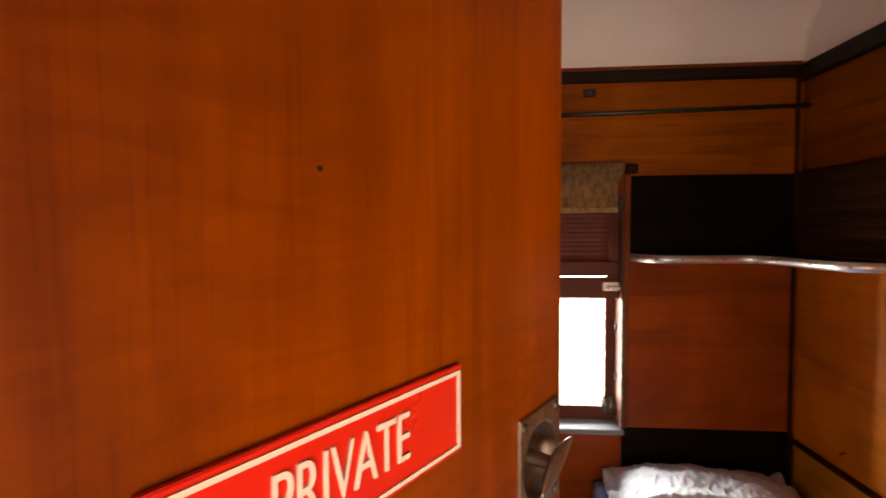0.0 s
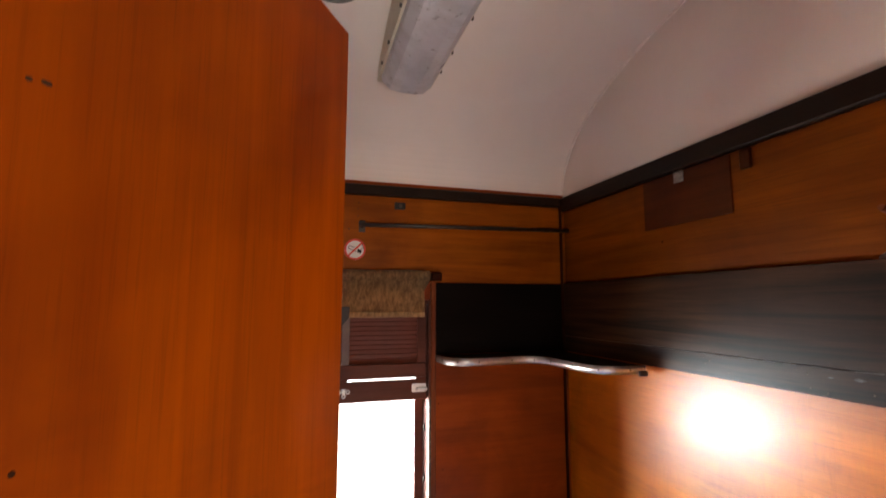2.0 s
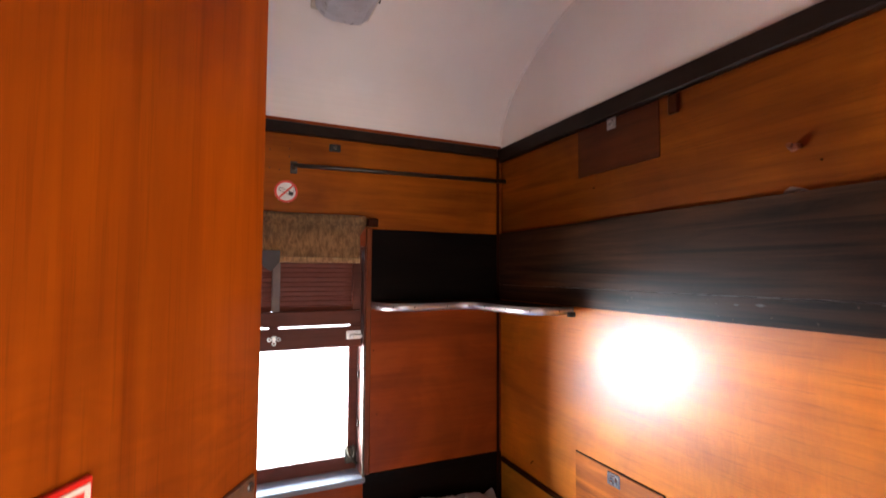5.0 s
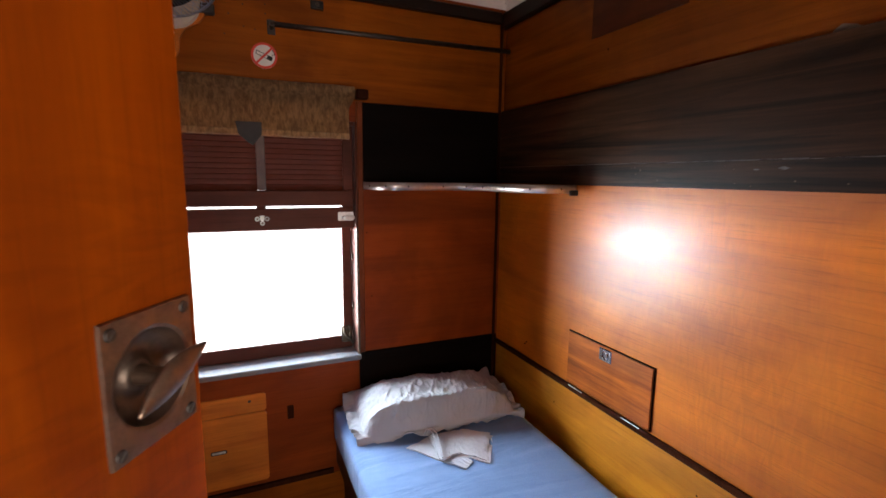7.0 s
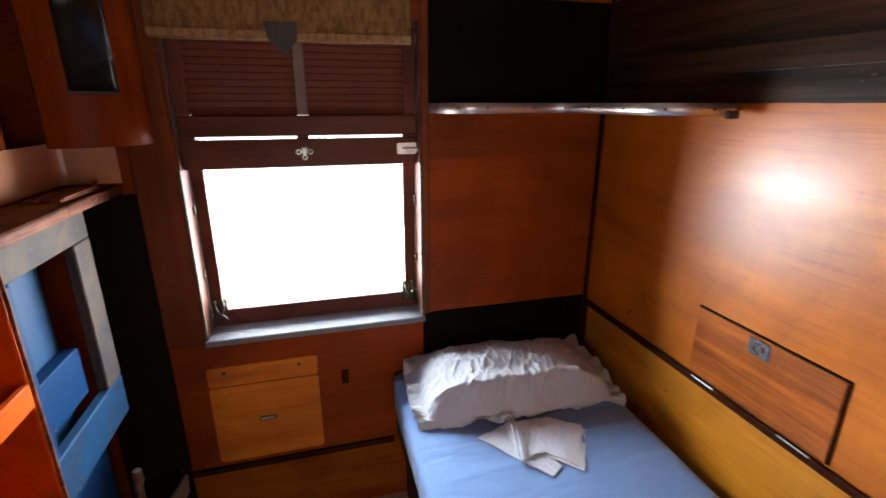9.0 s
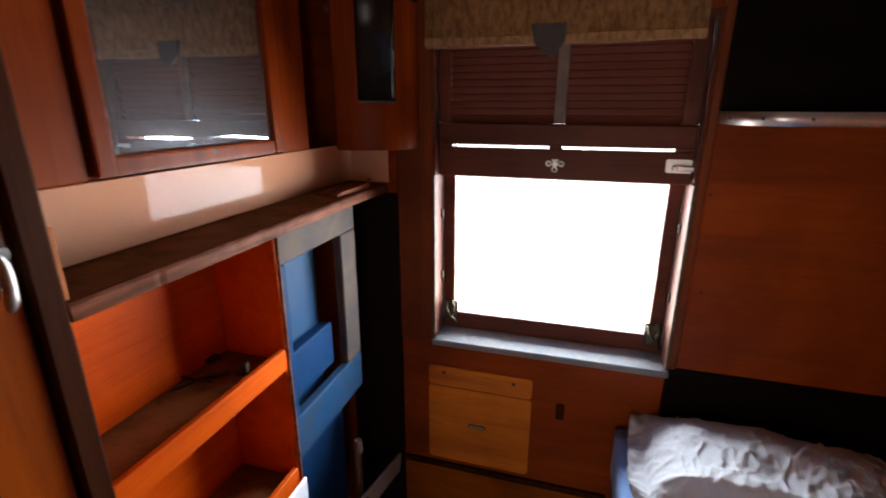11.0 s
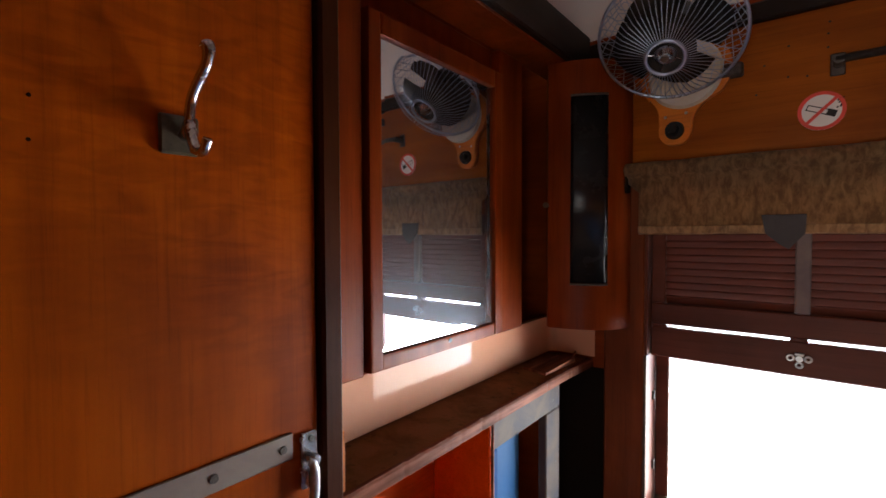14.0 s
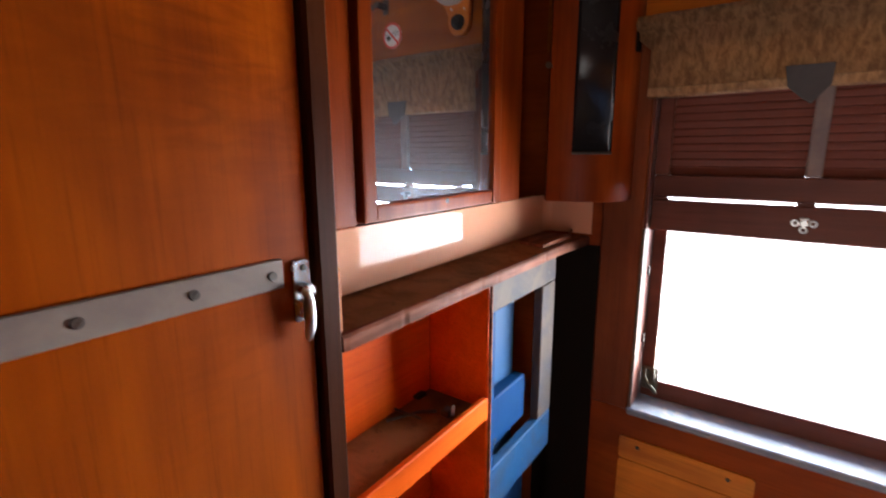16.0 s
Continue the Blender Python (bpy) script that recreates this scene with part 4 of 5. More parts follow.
cyl(bm, (XW + 0.004, -0.981, 1.304), (XW + 0.020, -0.980, 1.304), 0.0075, 0.0065, 20)
lever = part("lever_handle", bm, M_CHROME, wd, "chrome back plate of a lever handle")
bm = tube(bmesh.new(), smooth_path([(XW + 0.016, -0.989, 1.304), (XW + 0.018, -0.985, 1.301), (XW + 0.018, -0.982, 1.290), (XW + 0.017, -0.981, 1.272), (XW + 0.016, -0.982, 1.255), (XW + 0.014, -0.984, 1.242)], 5), [0.0050] * 5 + [0.0056] * 4 + [0.0062] * 12 + [0.0056, 0.0050, 0.0042, 0.0030, 0.0015], 12)
part("grip", bm, M_PULL, lever, "dull grey lever grip hanging down", soft=True)
screws("handle_screw", [(XW + 0.005, -0.978, 1.328), (XW + 0.005, -0.978, 1.271)], (1, 0, 0), 0.0045, M_DARKMETAL, wd)
hook = thing("coat_hook", (XW + 0.02, -1.13, 1.675), "chrome double coat hook on the wardrobe door", "hook")
part("back_plate", B(XW + 0.0005, XW + 0.006, -1.150, -1.112, 1.674, 1.714, 0.002), M_HOOKPLATE, hook, "tarnished square back plate")
bm = tube(bmesh.new(), smooth_path([(XW + 0.005, -1.127, 1.694), (XW + 0.014, -1.127, 1.697), (XW + 0.019, -1.127, 1.712), (XW + 0.022, -1.126, 1.728), (XW + 0.033, -1.124, 1.744), (XW + 0.045, -1.122, 1.757), (XW + 0.049, -1.121, 1.770), (XW + 0.046, -1.121, 1.779)], 5), [0.0060] * 8 + [0.0050] * 20 + [0.0052, 0.0056, 0.0060, 0.0064, 0.0066, 0.0068, 0.0066, 0.0055], 12)
part("upper_prong", bm, M_CHROME, hook, soft=True)
bm = tube(bmesh.new(), smooth_path([(XW + 0.018, -1.127, 1.706), (XW + 0.022, -1.126, 1.688), (XW + 0.030, -1.125, 1.676), (XW + 0.041, -1.124, 1.675), (XW + 0.049, -1.123, 1.686)], 6), [0.006] * 12 + [0.0048] * 13, 12)
part("lower_prong", bm, M_CHROME, hook, soft=True)
dots("screw_hole", [(XW - 0.001, y, z) for y, z in ((-1.246, 1.709), (-1.247, 1.672))], (0.0016, 0, 0), 0.0022, P_NICK, wd)

XM = -0.290
cab = thing("mirror_cabinet", (-0.40, -0.50, 1.34), "mahogany wall cabinet with a framed old mirror on its door", "cabinet")
part("body", B(-0.70, XM - 0.002, -0.913, -0.225, 1.340, 2.15, 0), W_CAB, cab)
# Added back board; frame-wood colour stands in for shade in the gap.
part("recess_board", B(-0.70, -0.42, -0.224, -0.008, 1.340, 2.15, 0), W_FRAME, cab, "back of the gap, dark-coloured for its shade")
part("side_panel", B(XM - 0.002, -0.262, -0.922, -0.792, 1.342, 2.05, 0.003), W_CAB, cab)
part("side_panel", B(XM - 0.002, -0.262, -0.340, -0.226, 1.342, 2.05, 0.003), W_CAB, cab)
XG = -0.264
md = part("mirror_door", B(XM + 0.007, XG + 0.012, -0.786, -0.756, 1.347, 1.985, 0.005, 2), W_CAB, cab, "framed mirror door")
part("stile", B(XM + 0.007, XG + 0.012, -0.377, -0.345, 1.347, 1.985, 0.005, 2), W_CAB, md)
part("rail", B(XM + 0.007, XG + 0.012, -0.760, -0.380, 1.347, 1.376, 0.005, 2), W_CAB, md)
part("rail", B(XM + 0.007, XG + 0.012, -0.755, -0.378, 1.945, 1.985, 0.005, 2), W_CAB, md)
part("door_core", B(XM + 0.0065, XG - 0.001, -0.755, -0.378, 1.377, 1.944, 0), W_CAB, md)
bm = bmesh.new()
y0, y1, z0, z1, bv = -0.757, -0.376, 1.375, 1.944, 0.016
o = [bm.verts.new((XG + 0.003, y, z)) for y, z in ((y0, z0), (y1, z0), (y1, z1), (y0, z1))]
i4 = [bm.verts.new((XG + 0.0032, y, z)) for y, z in ((y0 + bv, z0 + bv), (y1 - bv, z0 + bv), (y1 - bv, z1 - bv), (y0 + bv, z1 - bv))]
bk = [bm.verts.new((XG, y, z)) for y, z in ((y0, z0), (y1, z0), (y1, z1), (y0, z1))]
bm.faces.new(i4)
bm.faces.new(bk[::-1])
for k in range(4):
    bm.faces.new((o[k], o[(k + 1) % 4], i4[(k + 1) % 4], i4[k]))
    bm.faces.new((bk[k], bk[(k + 1) % 4], o[(k + 1) % 4], o[k]))
part("mirror", bm, MIRROR, md, "old bevelled mirror with light scratches")
part("lock", C((XG + 0.011, -0.560, 1.367), (XG + 0.0135, -0.560, 1.367), 0.005, None, 16), M_DARKMETAL, md, "small round keyhole")
part("top_rail", B(XM - 0.002, XM + 0.005, -0.802, -0.347, 1.990, 2.05, 0.002), W_CAB, cab)
part("soffit", B(XM + 0.007, XW - 0.012, -0.913, -0.008, 2.052, 2.075, 0.003), W_CAB, cab)
part("cornice", B(XW - 0.011, XW + 0.010, -0.913, -0.023, 2.052, 2.152, 0.004), W_CORNICE, cab, "dark cornice fascia")

corner = thing("corner_cabinet", (-0.13, -0.08, 1.335), "curved mahogany corner cabinet with a narrow dark glass", "cabinet")
outl = [(-0.222, -0.009), (-0.222, -0.160)] + [(v.x, v.y) for v in smooth_path([(-0.216, -0.167, 0), (-0.170, -0.160, 0), (-0.120, -0.143, 0), (-0.078, -0.116, 0), (-0.054, -0.083, 0), (-0.042, -0.045, 0), (-0.040, -0.009, 0)], 5)]
part("body", prism(bmesh.new(), outl, 1.336, 2.050, "z", 0.002), W_CAB, corner)


def corner_front(x):
    q = outl[2:]
    for a, c in zip(q, q[1:]):
        if a[0] <= x <= c[0] and c[0] > a[0]:
            return a[1] + (c[1] - a[1]) * (x - a[0]) / (c[0] - a[0])
    return -0.12


bm = bmesh.new()
xs = [-0.156 + 0.084 * i / 10 for i in range(11)]
for x0, x1 in zip(xs, xs[1:]):
    bm.faces.new([bm.verts.new((x, corner_front(x) - 0.0015, z)) for x, z in ((x0, 1.462), (x1, 1.462), (x1, 1.956), (x0, 1.956))])
bmesh.ops.remove_doubles(bm, verts=bm.verts[:], dist=1e-5)
bmesh.ops.solidify(bm, geom=bm.faces[:], thickness=0.003)
part("glass", bm, SMOKED, corner, "narrow dark glass pane", soft=True)
for zz in (1.458, 1.957):
    bm = tube(bmesh.new(), [(x, corner_front(x) - 0.002, zz) for x in xs], 0.0035, 6)
    part("glass_bead", bm, M_DARKMETAL, corner)
part("knob", C((-0.218, -0.166, 1.67), (-0.216, -0.182, 1.67), 0.005, 0.008, 14), M_BRONZE, corner, "small brass pull")

# splash panel and ledge
splash = thing("splash_panel", (-0.285, -0.46, 1.24), "glossy cream splash panel behind the ledge", "panel")
part("back", B(-0.300, -0.284, -0.926, -0.009, 1.2285, 1.3385, 0.001), P_CREAM, splash)
part("return", B(-0.283, -0.143, -0.0085, -0.0045, 1.232, 1.335, 0.001), P_CREAM, splash)
part("rounded_corner", prism(bmesh.new(), [(-0.2835, -0.0086), (-0.2835, -0.030), (-0.279, -0.020), (-0.272, -0.013), (-0.262, -0.0086)], 1.232, 1.335, "z"), P_CREAM, splash)
ledge = thing("washstand_ledge", (-0.23, -0.46, 1.20), "worn grey-brown wooden ledge with a chipped edge", "shelf")
bm = B(-0.300, -0.166, -0.9255, -0.009, 1.202, 1.226, 0)
part("board", bm, W_LEDGE, ledge)
bm = bmesh.new()
n = 90
va = []
rnd = random.Random(3)
for i in range(n + 1):
    y = -0.9255 + 0.9165 * i / n
    c = rnd.uniform(-0.0022, 0.0) if rnd.random() < 0.3 else 0.0
    xf = -0.156 + 0.010 * max(0, (y + 0.2) / 0.2) + c
    va.append([bm.verts.new(p) for p in ((-0.1655, y, 1.2265), (xf - 0.003, y, 1.2265 + rnd.uniform(-0.0012, 0.0004)), (xf, y, 1.222 + rnd.uniform(-0.001, 0.001)), (xf, y, 1.203), (-0.1655, y, 1.202))])
for a, c in zip(va, va[1:]):
    for k in range(5):
        bm.faces.new((a[k], c[k], c[(k + 1) % 5], a[(k + 1) % 5]))
bm.faces.new(va[0][::-1])
bm.faces.new(va[-1])
bmesh.ops.recalc_face_normals(bm, faces=bm.faces[:])
part("chipped_lip", bm, W_LIP, ledge, "pale splintered front lip")
part("batten", B(-0.175, -0.1665, -0.9262, -0.9165, 1.2275, 1.315, 0.001), W_FLAP, ledge)
board = thing("loose_board", (-0.20, -0.15, 1.227), "broken piece of thin brown board on the ledge", "board")
part("plate", prism(bmesh.new(), [(-0.255, -0.235), (-0.180, -0.250), (-0.172, -0.080), (-0.186, -0.050), (-0.235, -0.060), (-0.250, -0.120)], 1.2275, 1.2345, "z", 0.001), W_LIP, board)
bm = box(bmesh.new(), -0.183, -0.174, -0.246, -0.075, 1.2350, 1.2395, 0.001)
tube(bm, [(-0.178, -0.09, 1.2385), (-0.190, -0.04, 1.2415), (-0.196, -0.020, 1.2415)], 0.0032, 6)
part("splintered_edge", bm, W_LIP, board)

# open cubby under the ledge
cub = thing("open_cubby", (-0.33, -0.72, 0.10), "open orange plywood cubby with two lipped shelves", "cubby")
XB = -0.315
part("back", B(XB - 0.012, XB, -0.926, -0.540, 0.10, 1.2015, 0), W_CUBBY, cub)
part("side", B(XB, -0.168, -0.540, -0.530, 0.10, 1.2015, 0.001), W_CUBBY, cub)
part("side", B(XB, -0.200, -0.9262, -0.9185, 0.10, 1.2015, 0.001), W_CUBBY, cub)
for z in (0.935, 0.635):
    sh = part("shelf", B(XB, -0.176, -0.918, -0.541, z - 0.014, z, 0.001), W_LEDGE, cub, "dusty brown shelf board")
    part("lip", B(-0.175, -0.162, -0.926, -0.541, z - 0.022, z + 0.026, 0.002), W_CUBBY, sh, "orange front lip")
part("partition_edge", B(-0.167, -0.160, -0.534, -0.5295, 0.10, 1.2005, 0.001), W_LIP, cub, "pale raw plywood edge")
part("bottom", B(XB, -0.176, -0.918, -0.541, 0.10, 0.118, 0), W_LEDGE, cub)
lid = thing("white_lid", (-0.15, -0.66, 0.12), "white enamelled panel leaning under the lower shelf", "panel")
part("sheet", B(-0.158, -0.150, -0.80, -0.5285, 0.118, 0.628, 0.003), P_WHITE, lid)
bits = thing("metal_scrap", (-0.30, -0.63, 0.937), "few dark metal scraps on the shelf", "scrap")
bm = tube(bmesh.new(), [(-0.30, -0.70, 0.9395), (-0.27, -0.64, 0.9395), (-0.24, -0.615, 0.9405)], 0.0035, 6)
tube(bm, [(-0.33, -0.66, 0.9395), (-0.25, -0.655, 0.9395)], 0.003, 6)
box(bm, -0.228, -0.206, -0.622, -0.596, 0.936, 0.950, 0.003)
box(bm, -0.32, -0.30, -0.60, -0.57, 0.936, 0.944, 0.002)
part("rod", bm, M_DARKMETAL, bits)
part("pale_stub", B(-0.206, -0.202, -0.615, -0.603, 0.938, 0.962, 0.001), P_GREYEDGE, bits)

# blue washstand frame
blue = thing("blue_frame", (-0.18, -0.36, 0.10), "scuffed blue-painted frame of a missing washstand door", "frame")
part("top_rail", B(-0.190, -0.166, -0.525, -0.197, 1.138, 1.2015, 0.003), P_BLUEWORN, blue)
part("side_stile", B(-0.190, -0.166, -0.525, -0.506, 0.773, 1.137, 0.003), P_BLUE, blue)
part("side_stile", B(-0.190, -0.166, -0.275, -0.197, 0.773, 1.137, 0.003), P_BLUEWORN, blue, "blue stile worn to bare wood")
part("lower_rail", B(-0.190, -0.166, -0.525, -0.197, 0.664, 0.772, 0.003), P_BLUEWASH, blue)
part("inner_panel", B(-0.240, -0.230, -0.528, -0.300, 0.60, 1.19, 0.001), P_BLUE_D, blue, "dull blue inner board")
part("inner_block", B(-0.229, -0.196, -0.500, -0.295, 0.788, 0.906, 0.003), P_BLUE, blue, "bright blue block inside the frame")
part("lower_board", B(-0.246, -0.236, -0.525, -0.205, 0.10, 0.599, 0.002), P_BLUE, blue, "dull blue lower board")
# The void's shade is put into this near-black back.
part("void_back", B(-0.70, -0.50, -0.529, -0.009, 0.0, 1.19, 0), P_DARK, blue, "back of the void, near-black for its shade")
dots("screw_hole", [(-0.167, y, z) for y, z in ((-0.24, 1.165), (-0.22, 1.0), (-0.23, 0.9), (-0.50, 0.84), (-0.503, 0.83), (-0.36, 0.71), (-0.24, 0.75))], (0.0015, 0, 0), 0.0035, P_BLACK, blue)
plank = thing("grey_plank", (-0.13, -0.19, 0.0), "narrow grey plank propped in the corner", "plank")
part("board", box(bmesh.new(), -0.006, 0.006, -0.16, 0.16, -0.032, 0.032, 0.003), P_GREYBOARD, plank, m4=pose(-0.125, -0.19, 0.30, -16, 0, 0))
part("foot", B(-0.135, -0.112, -0.33, -0.30, 0.0, 0.36, 0.003), P_DARK, plank)
pipe = thing("water_pipe", (-0.16, -0.25, 0.0), "old copper pipe stub with a tap end", "pipe")
bm = tube(bmesh.new(), smooth_path([(-0.15, -0.285, 0.0), (-0.15, -0.285, 0.40), (-0.15, -0.285, 0.47), (-0.148, -0.283, 0.50)], 4), 0.011, 12)
part("stem", bm, M_BRONZE, pipe, soft=True)
part("cap", C((-0.148, -0.283, 0.50), (-0.147, -0.282, 0.535), 0.014, 0.010, 14), P_GREYEDGE, pipe)

# ---- ceiling fittings ----
lamp = thing("ceiling_lamp", (0.50, -0.75, 2.41), "unlit fluorescent ceiling lamp with a dusty grey diffuser", "ceiling lamp")
bm = bmesh.new()
prism(bm, [(-0.275, 2.450), (-1.38, 2.450), (-1.38, 2.575)] + [(y, ceiling_z(y) + 0.01) for y in (-1.3, -1.1, -0.9, -0.7, -0.5, -0.4, -0.33, -0.29)], 0.400, 0.602, "x", 0.002)
part("housing", bm, P_LAMP, lamp, "yellowed metal housing")
bm = bmesh.new()
prism(bm, [(0.408, 2.449), (0.412, 2.430), (0.438, 2.405), (0.470, 2.398), (0.530, 2.398), (0.562, 2.405), (0.588, 2.430), (0.592, 2.449)], -1.36, -0.30, "y")
bmesh.ops.bevel(bm, geom=[e for e in bm.edges if all(v.co.y > -0.31 for v in e.verts) and any(v.co.z < 2.44 for v in e.verts)], offset=0.022, segments=3, affect="EDGES")
part("diffuser", bm, P_DIFF, lamp, soft=False)
for y in (-0.40, -0.53, -0.72, -0.91, -1.10):
    for x, sx in ((0.400, -1), (0.602, 1)):
        part("clip_screw", C((x, y, 2.456), (x + sx * 0.006, y, 2.456), 0.006, None, 10), M_DARKMETAL, lamp)

VC = Vector((0.222, -0.610, ceiling_z(-0.61)))
vn = Vector((0, -(ceiling_z(-0.60) - ceiling_z(-0.62)) / 0.02, 1)).normalized() * -1
vent = thing("ceiling_vent", tuple(VC), "round grey metal ceiling ventilator", "vent")
vm = Matrix.Translation(VC) @ vn.to_track_quat("Z", "Y").to_matrix().to_4x4()
bm = bmesh.new()
ring(bm, (0, 0, 0.004), (0, 0, 1), 0.086, 0.012, 48, 8)
ring(bm, (0, 0, 0.004), (0, 0, 1), 0.060, 0.004, 40, 6)
part("flange", bm, M_ZINC, vent, m4=vm, soft=True)
part("throat", C((0, 0, -0.004), (0, 0, 0.003), 0.080, None, 40), P_BLACK, vent, m4=vm)
bm = bmesh.new()
for i in range(-5, 6):
    w = math.sqrt(max(0, 0.056 ** 2 - (i * 0.0105) ** 2))
    if abs(i) > 0:
        box(bm, i * 0.0105 - 0.0022, i * 0.0105 + 0.0022, -w, w, 0.003, 0.007)
for i in range(-2, 3):
    w = math.sqrt(0.056 ** 2 - (i * 0.020) ** 2)
    box(bm, -w, w, i * 0.020 - 0.002, i * 0.020 + 0.002, 0.003, 0.006)
part("grille", bm, M_ZINC, vent, m4=vm)
part("vane", box(bmesh.new(), -0.005, 0.005, -0.060, 0.060, 0.006, 0.014, 0.002), M_DARKMETAL, vent, m4=vm)

# ---- compartment door, standing open ----
DM = Matrix(((0.8486, 0.529, 0, 0.212), (-0.529, 0.8486, 0, -1.335), (0, 0, 1, 0), (0, 0, 0, 1)))  # local y runs to the free edge, x out of the face
door = thing("private_door", (0.05, -1.59, 0.0), "varnished orange-brown compartment door standing half open", "door")
bm = B(-0.036, -0.0165, -0.600, 0.0, 0.012, 1.976, 0.003, 2)
for y0, y1, z0, z1 in ((-0.600, -0.094, 0.012, 1.976), (-0.015, 0.0, 0.012, 1.976), (-0.094, -0.015, 0.012, 1.262), (-0.094, -0.015, 1.340, 1.976)):
    box(bm, -0.0165, 0.0, y0, y1, z0, z1)
part("leaf", bm, W_DOOR, door, m4=DM)
part("edge_plate", B(-0.026, -0.010, -0.0003, 0.0022, 1.22, 1.42, 0.0006), M_STEEL, door, "thin metal strip on the door edge", m4=DM)
SZ0, SZ1, SY0, SY1 = 1.369, 1.434, -0.413, -0.198
sg = part("private_sign", B(0.0, 0.005, SY0, SY1, SZ0, SZ1, 0.001), P_RED, door, "red enamel sign with raised white lettering", m4=DM)
bm = bmesh.new()
for y0, y1, z0, z1 in ((SY0 + 0.005, SY1 - 0.003, SZ1 - 0.0065, SZ1 - 0.0035), (SY0 + 0.005, SY1 - 0.003, SZ0 + 0.0035, SZ0 + 0.0065), (SY0 + 0.003, SY0 + 0.006, SZ0 + 0.0035, SZ1 - 0.0035), (SY1 - 0.006, SY1 - 0.003, SZ0 + 0.0066, SZ1 - 0.0066)):
    box(bm, 0.0045, 0.0062, y0, y1, z0, z1)
part("border", bm, P_LETTER, sg, m4=DM)
cu = bpy.data.curves.new("letters", "FONT")
cu.body, cu.size, cu.extrude, cu.align_x, cu.align_y = "PRIVATE", 0.040, 0.001, "CENTER", "CENTER"
cu.offset, cu.bevel_depth = -0.0004, 0.0003
tmp = new("letters", cu)
dg = bpy.context.evaluated_depsgraph_get()
mesh = bpy.data.meshes.new_from_object(tmp.evaluated_get(dg))
bpy.data.objects.remove(tmp)
bm = bmesh.new()
bm.from_mesh(mesh)
bpy.data.meshes.remove(mesh)
xw = max(v.co.x for v in bm.verts) - min(v.co.x for v in bm.verts)
zw = max(v.co.y for v in bm.verts) - min(v.co.y for v in bm.verts)
for v in bm.verts:
    v.co = Vector((0.0055 + v.co.z, -0.308 + v.co.x * 0.098 / xw, (SZ0 + SZ1) / 2 + v.co.y * 0.031 / zw))
part("lettering", bm, P_LETTER, sg, m4=DM)
CY, CZ, CR = -0.054, 1.301, 0.0375


def cup_plate(bm, n=64):
    """A plate with a round hole, from a ring of corners and a ring of the hole."""
    rows = []
    for i in range(n):
        a = 2 * math.pi * i / n
        c, d = math.cos(a), math.sin(a)
        k = min(0.045 / max(1e-6, abs(c)), 0.054 / max(1e-6, abs(d)))
        o = (CY + c * k, CZ + d * k)
        rows.append([bm.verts.new((h, p, q)) for h, p, q in ((0.0005, *o), (0.0035, CY + (o[0] - CY) * 0.985, CZ + (o[1] - CZ) * 0.985), (0.0038, CY + c * (CR + 0.003), CZ + d * (CR + 0.003)), (0.0022, CY + c * CR, CZ + d * CR))])
    for i in range(n):
        for k in range(3):
            bm.faces.new((rows[i][k], rows[(i + 1) % n][k], rows[(i + 1) % n][k + 1], rows[i][k + 1]))
    bmesh.ops.recalc_face_normals(bm, faces=bm.faces[:])
    return bm


def bowl(bm, n=48):
    profile = [(CR, 0.0025), (CR * 0.97, -0.004), (CR * 0.86, -0.010), (CR * 0.66, -0.0135), (CR * 0.42, -0.0145), (CR * 0.36, -0.011), (CR * 0.30, -0.0095), (0.0, -0.0095)]
    rows = [[bm.verts.new((h, CY + r * math.cos(2 * math.pi * i / n), CZ + r * math.sin(2 * math.pi * i / n))) for i in range(n)] for r, h in profile[:-1]]
    for a, c in zip(rows, rows[1:]):
        for i in range(n):
            bm.faces.new((a[i], a[(i + 1) % n], c[(i + 1) % n], c[i]))
    bm.faces.new(rows[-1])
    bmesh.ops.recalc_face_normals(bm, faces=bm.faces[:])
    return bm


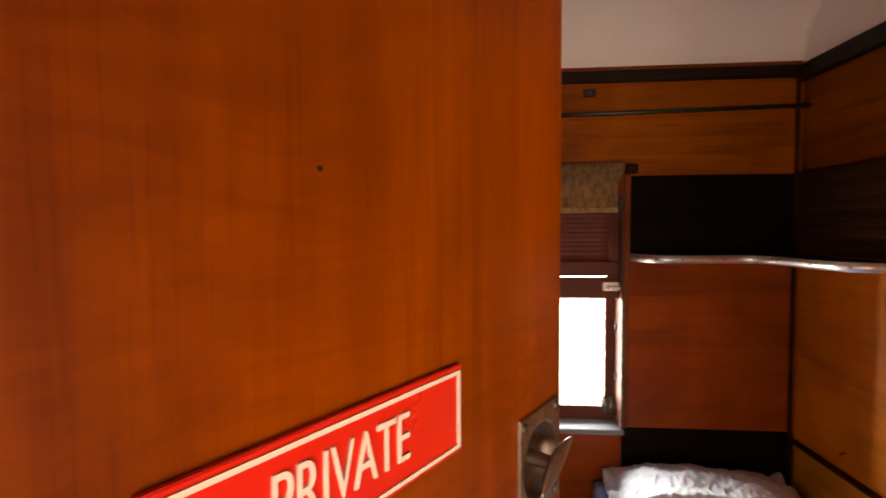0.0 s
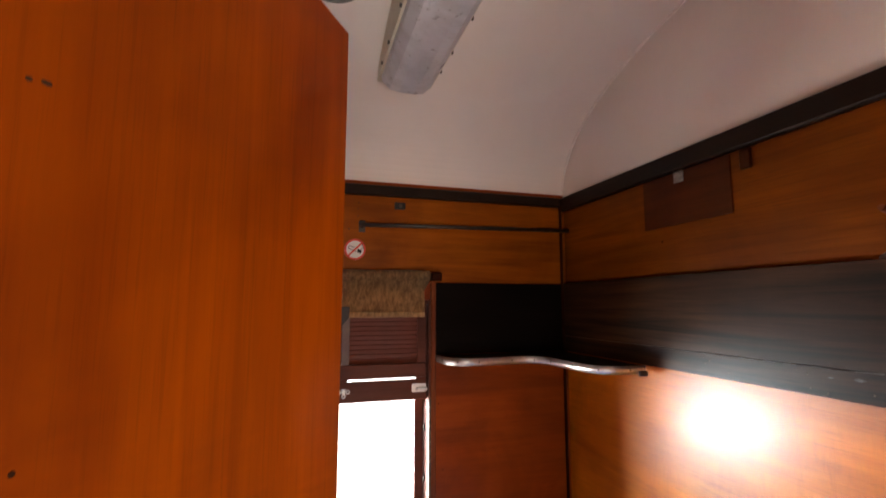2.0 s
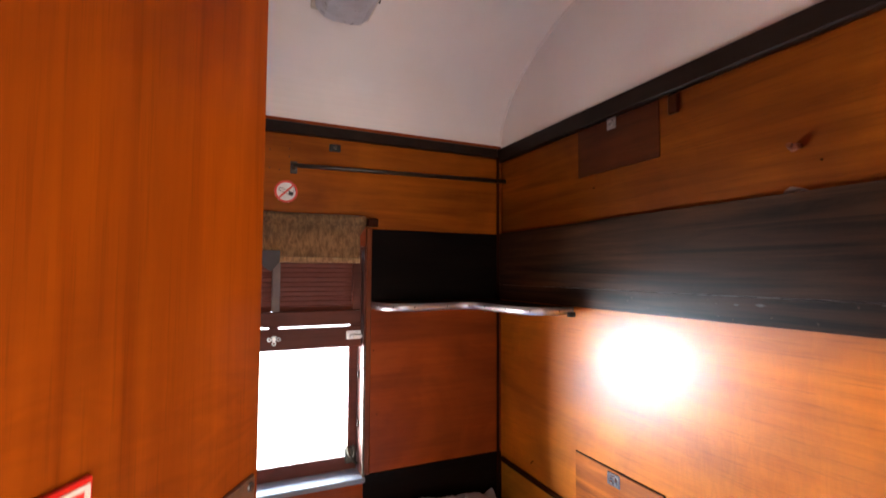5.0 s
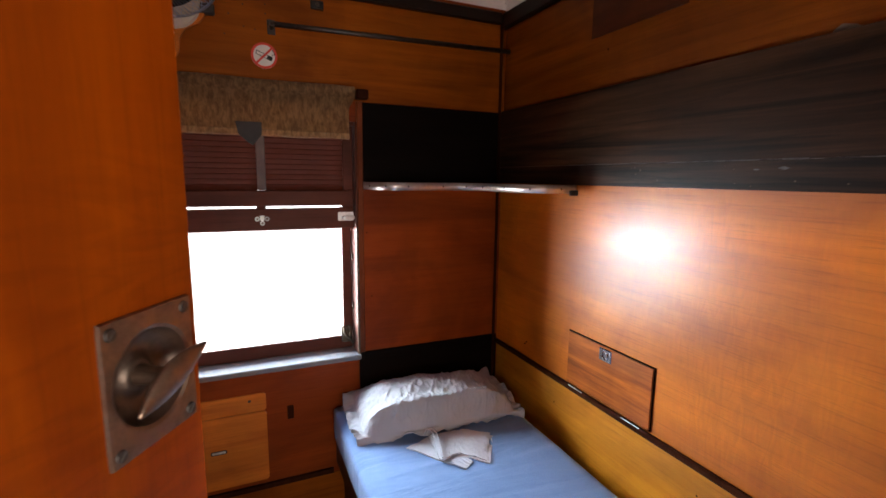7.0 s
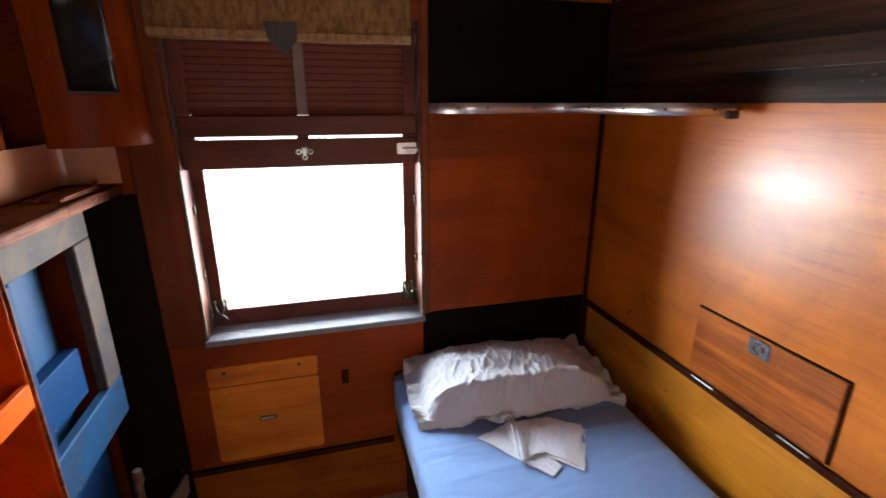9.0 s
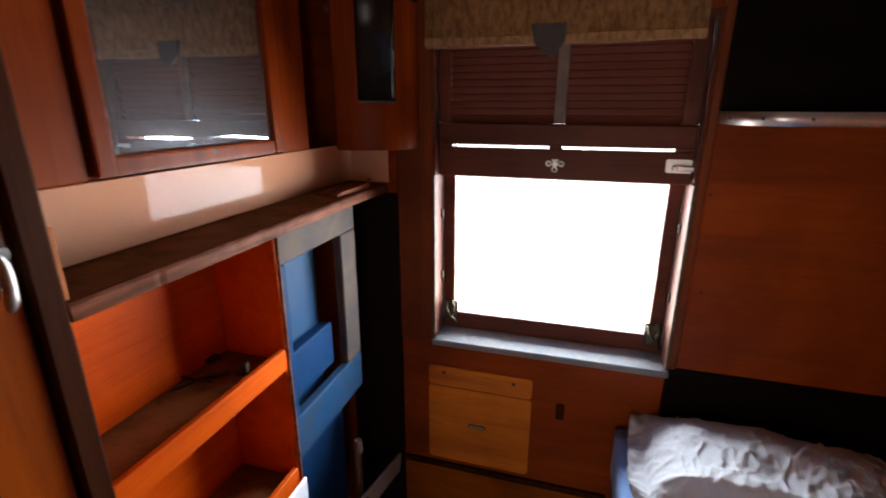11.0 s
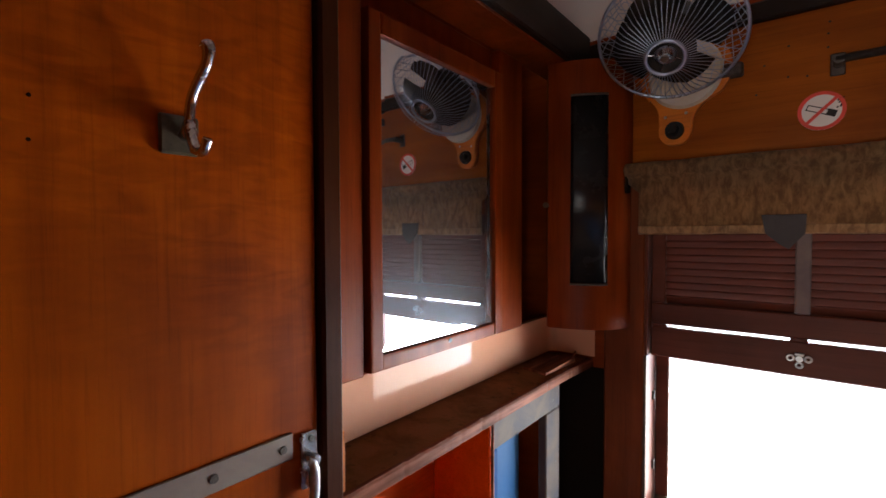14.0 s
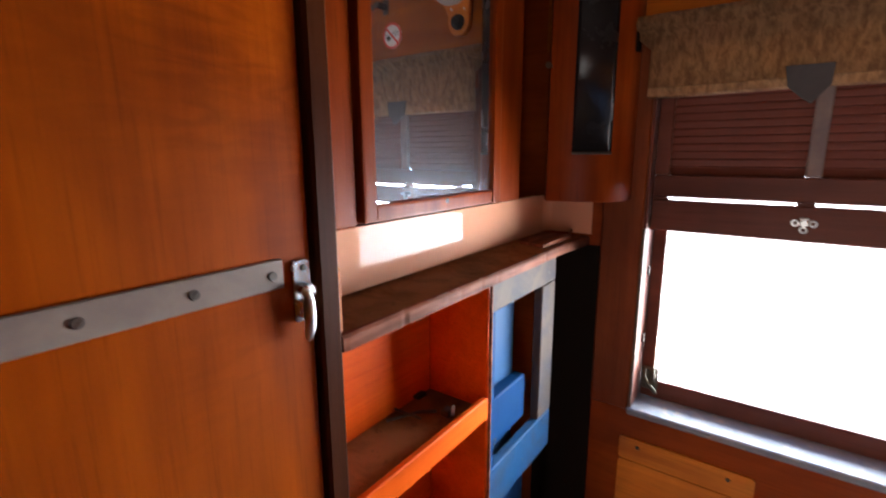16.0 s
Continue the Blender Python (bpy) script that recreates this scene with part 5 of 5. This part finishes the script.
def leaf_lever(bm, half=0.040, wide=0.0125, n=20):
    """A leaf-shaped lever, thick in the middle and pointed at both ends."""
    ringv = []
    for i in range(n + 1):
        t = -1 + 2 * i / n
        w = wide * (1 - abs(t) ** 1.8) * 0.9 + 0.0016
        h = 0.0040 * (1 - abs(t) ** 2) + 0.0012
        ringv.append([bm.verts.new((0.018 + 0.003 * t * t + h * math.sin(a), CY + half * t, CZ + w * math.cos(a))) for a in (2 * math.pi * k / 12 for k in range(12))])
    for a, c in zip(ringv, ringv[1:]):
        for k in range(12):
            bm.faces.new((a[k], a[(k + 1) % 12], c[(k + 1) % 12], c[k]))
    bm.faces.new(ringv[0][::-1])
    bm.faces.new(ringv[-1])
    return bm


plate = part("handle_plate", cup_plate(bmesh.new()), M_BRONZE, door, "tarnished square handle plate with a round cup", m4=DM)
part("cup", bowl(bmesh.new()), M_CUP, plate, "dark hollow cup", m4=DM, soft=True)
part("spindle", C((-0.012, CY, CZ), (0.018, CY, CZ), 0.0085, 0.0065, 20), M_BRONZE, plate, m4=DM)
turn = Matrix.Translation((0, CY, CZ)) @ pose(0, 0, 0, 21, 0, 0) @ Matrix.Translation((0, -CY, -CZ))
part("lever", leaf_lever(bmesh.new()), M_BRONZE, plate, "worn leaf-shaped lever", m4=DM @ turn, soft=True)
screws("plate_screw", [(0.0035, y, z) for y, z in ((-0.018, 1.346), (-0.091, 1.346), (-0.018, 1.256), (-0.091, 1.256))], (1, 0, 0), 0.0055, M_DARKMETAL, plate, DM)
dots("dent", [(-0.0008, -0.321, 1.566)], (0.0012, 0, 0), 0.0022, P_NICK, door, DM)
for y, z, w in ((-0.3315, 1.755, 0.0016), (-0.3235, 1.7565, 0.0026)):
    part("knot", prism(bmesh.new(), rounded(w * 2, 0.0024, 0.0011, 3, y, z), -0.0005, 0.0004, "x"), P_NICK, door, "small dark knot in the veneer", DM)
for z in (0.3, 1.0, 1.75):
    part("hinge", C((-0.018, -0.606, z - 0.04), (-0.018, -0.606, z + 0.04), 0.006), M_BRONZE, door, m4=DM)
# doorway casing
structure("door_frame", B(DX0, DX0 + 0.016, YP - 0.045, YP + 0.005, 0.0, DH, 0.003), W_FRAME, "dark stained doorway casing")
structure("door_frame_latch_side", B(DX1 - 0.02, DX1, YP - 0.045, YP + 0.005, 0.0, DH, 0.003), W_FRAME, "dark stained doorway casing")
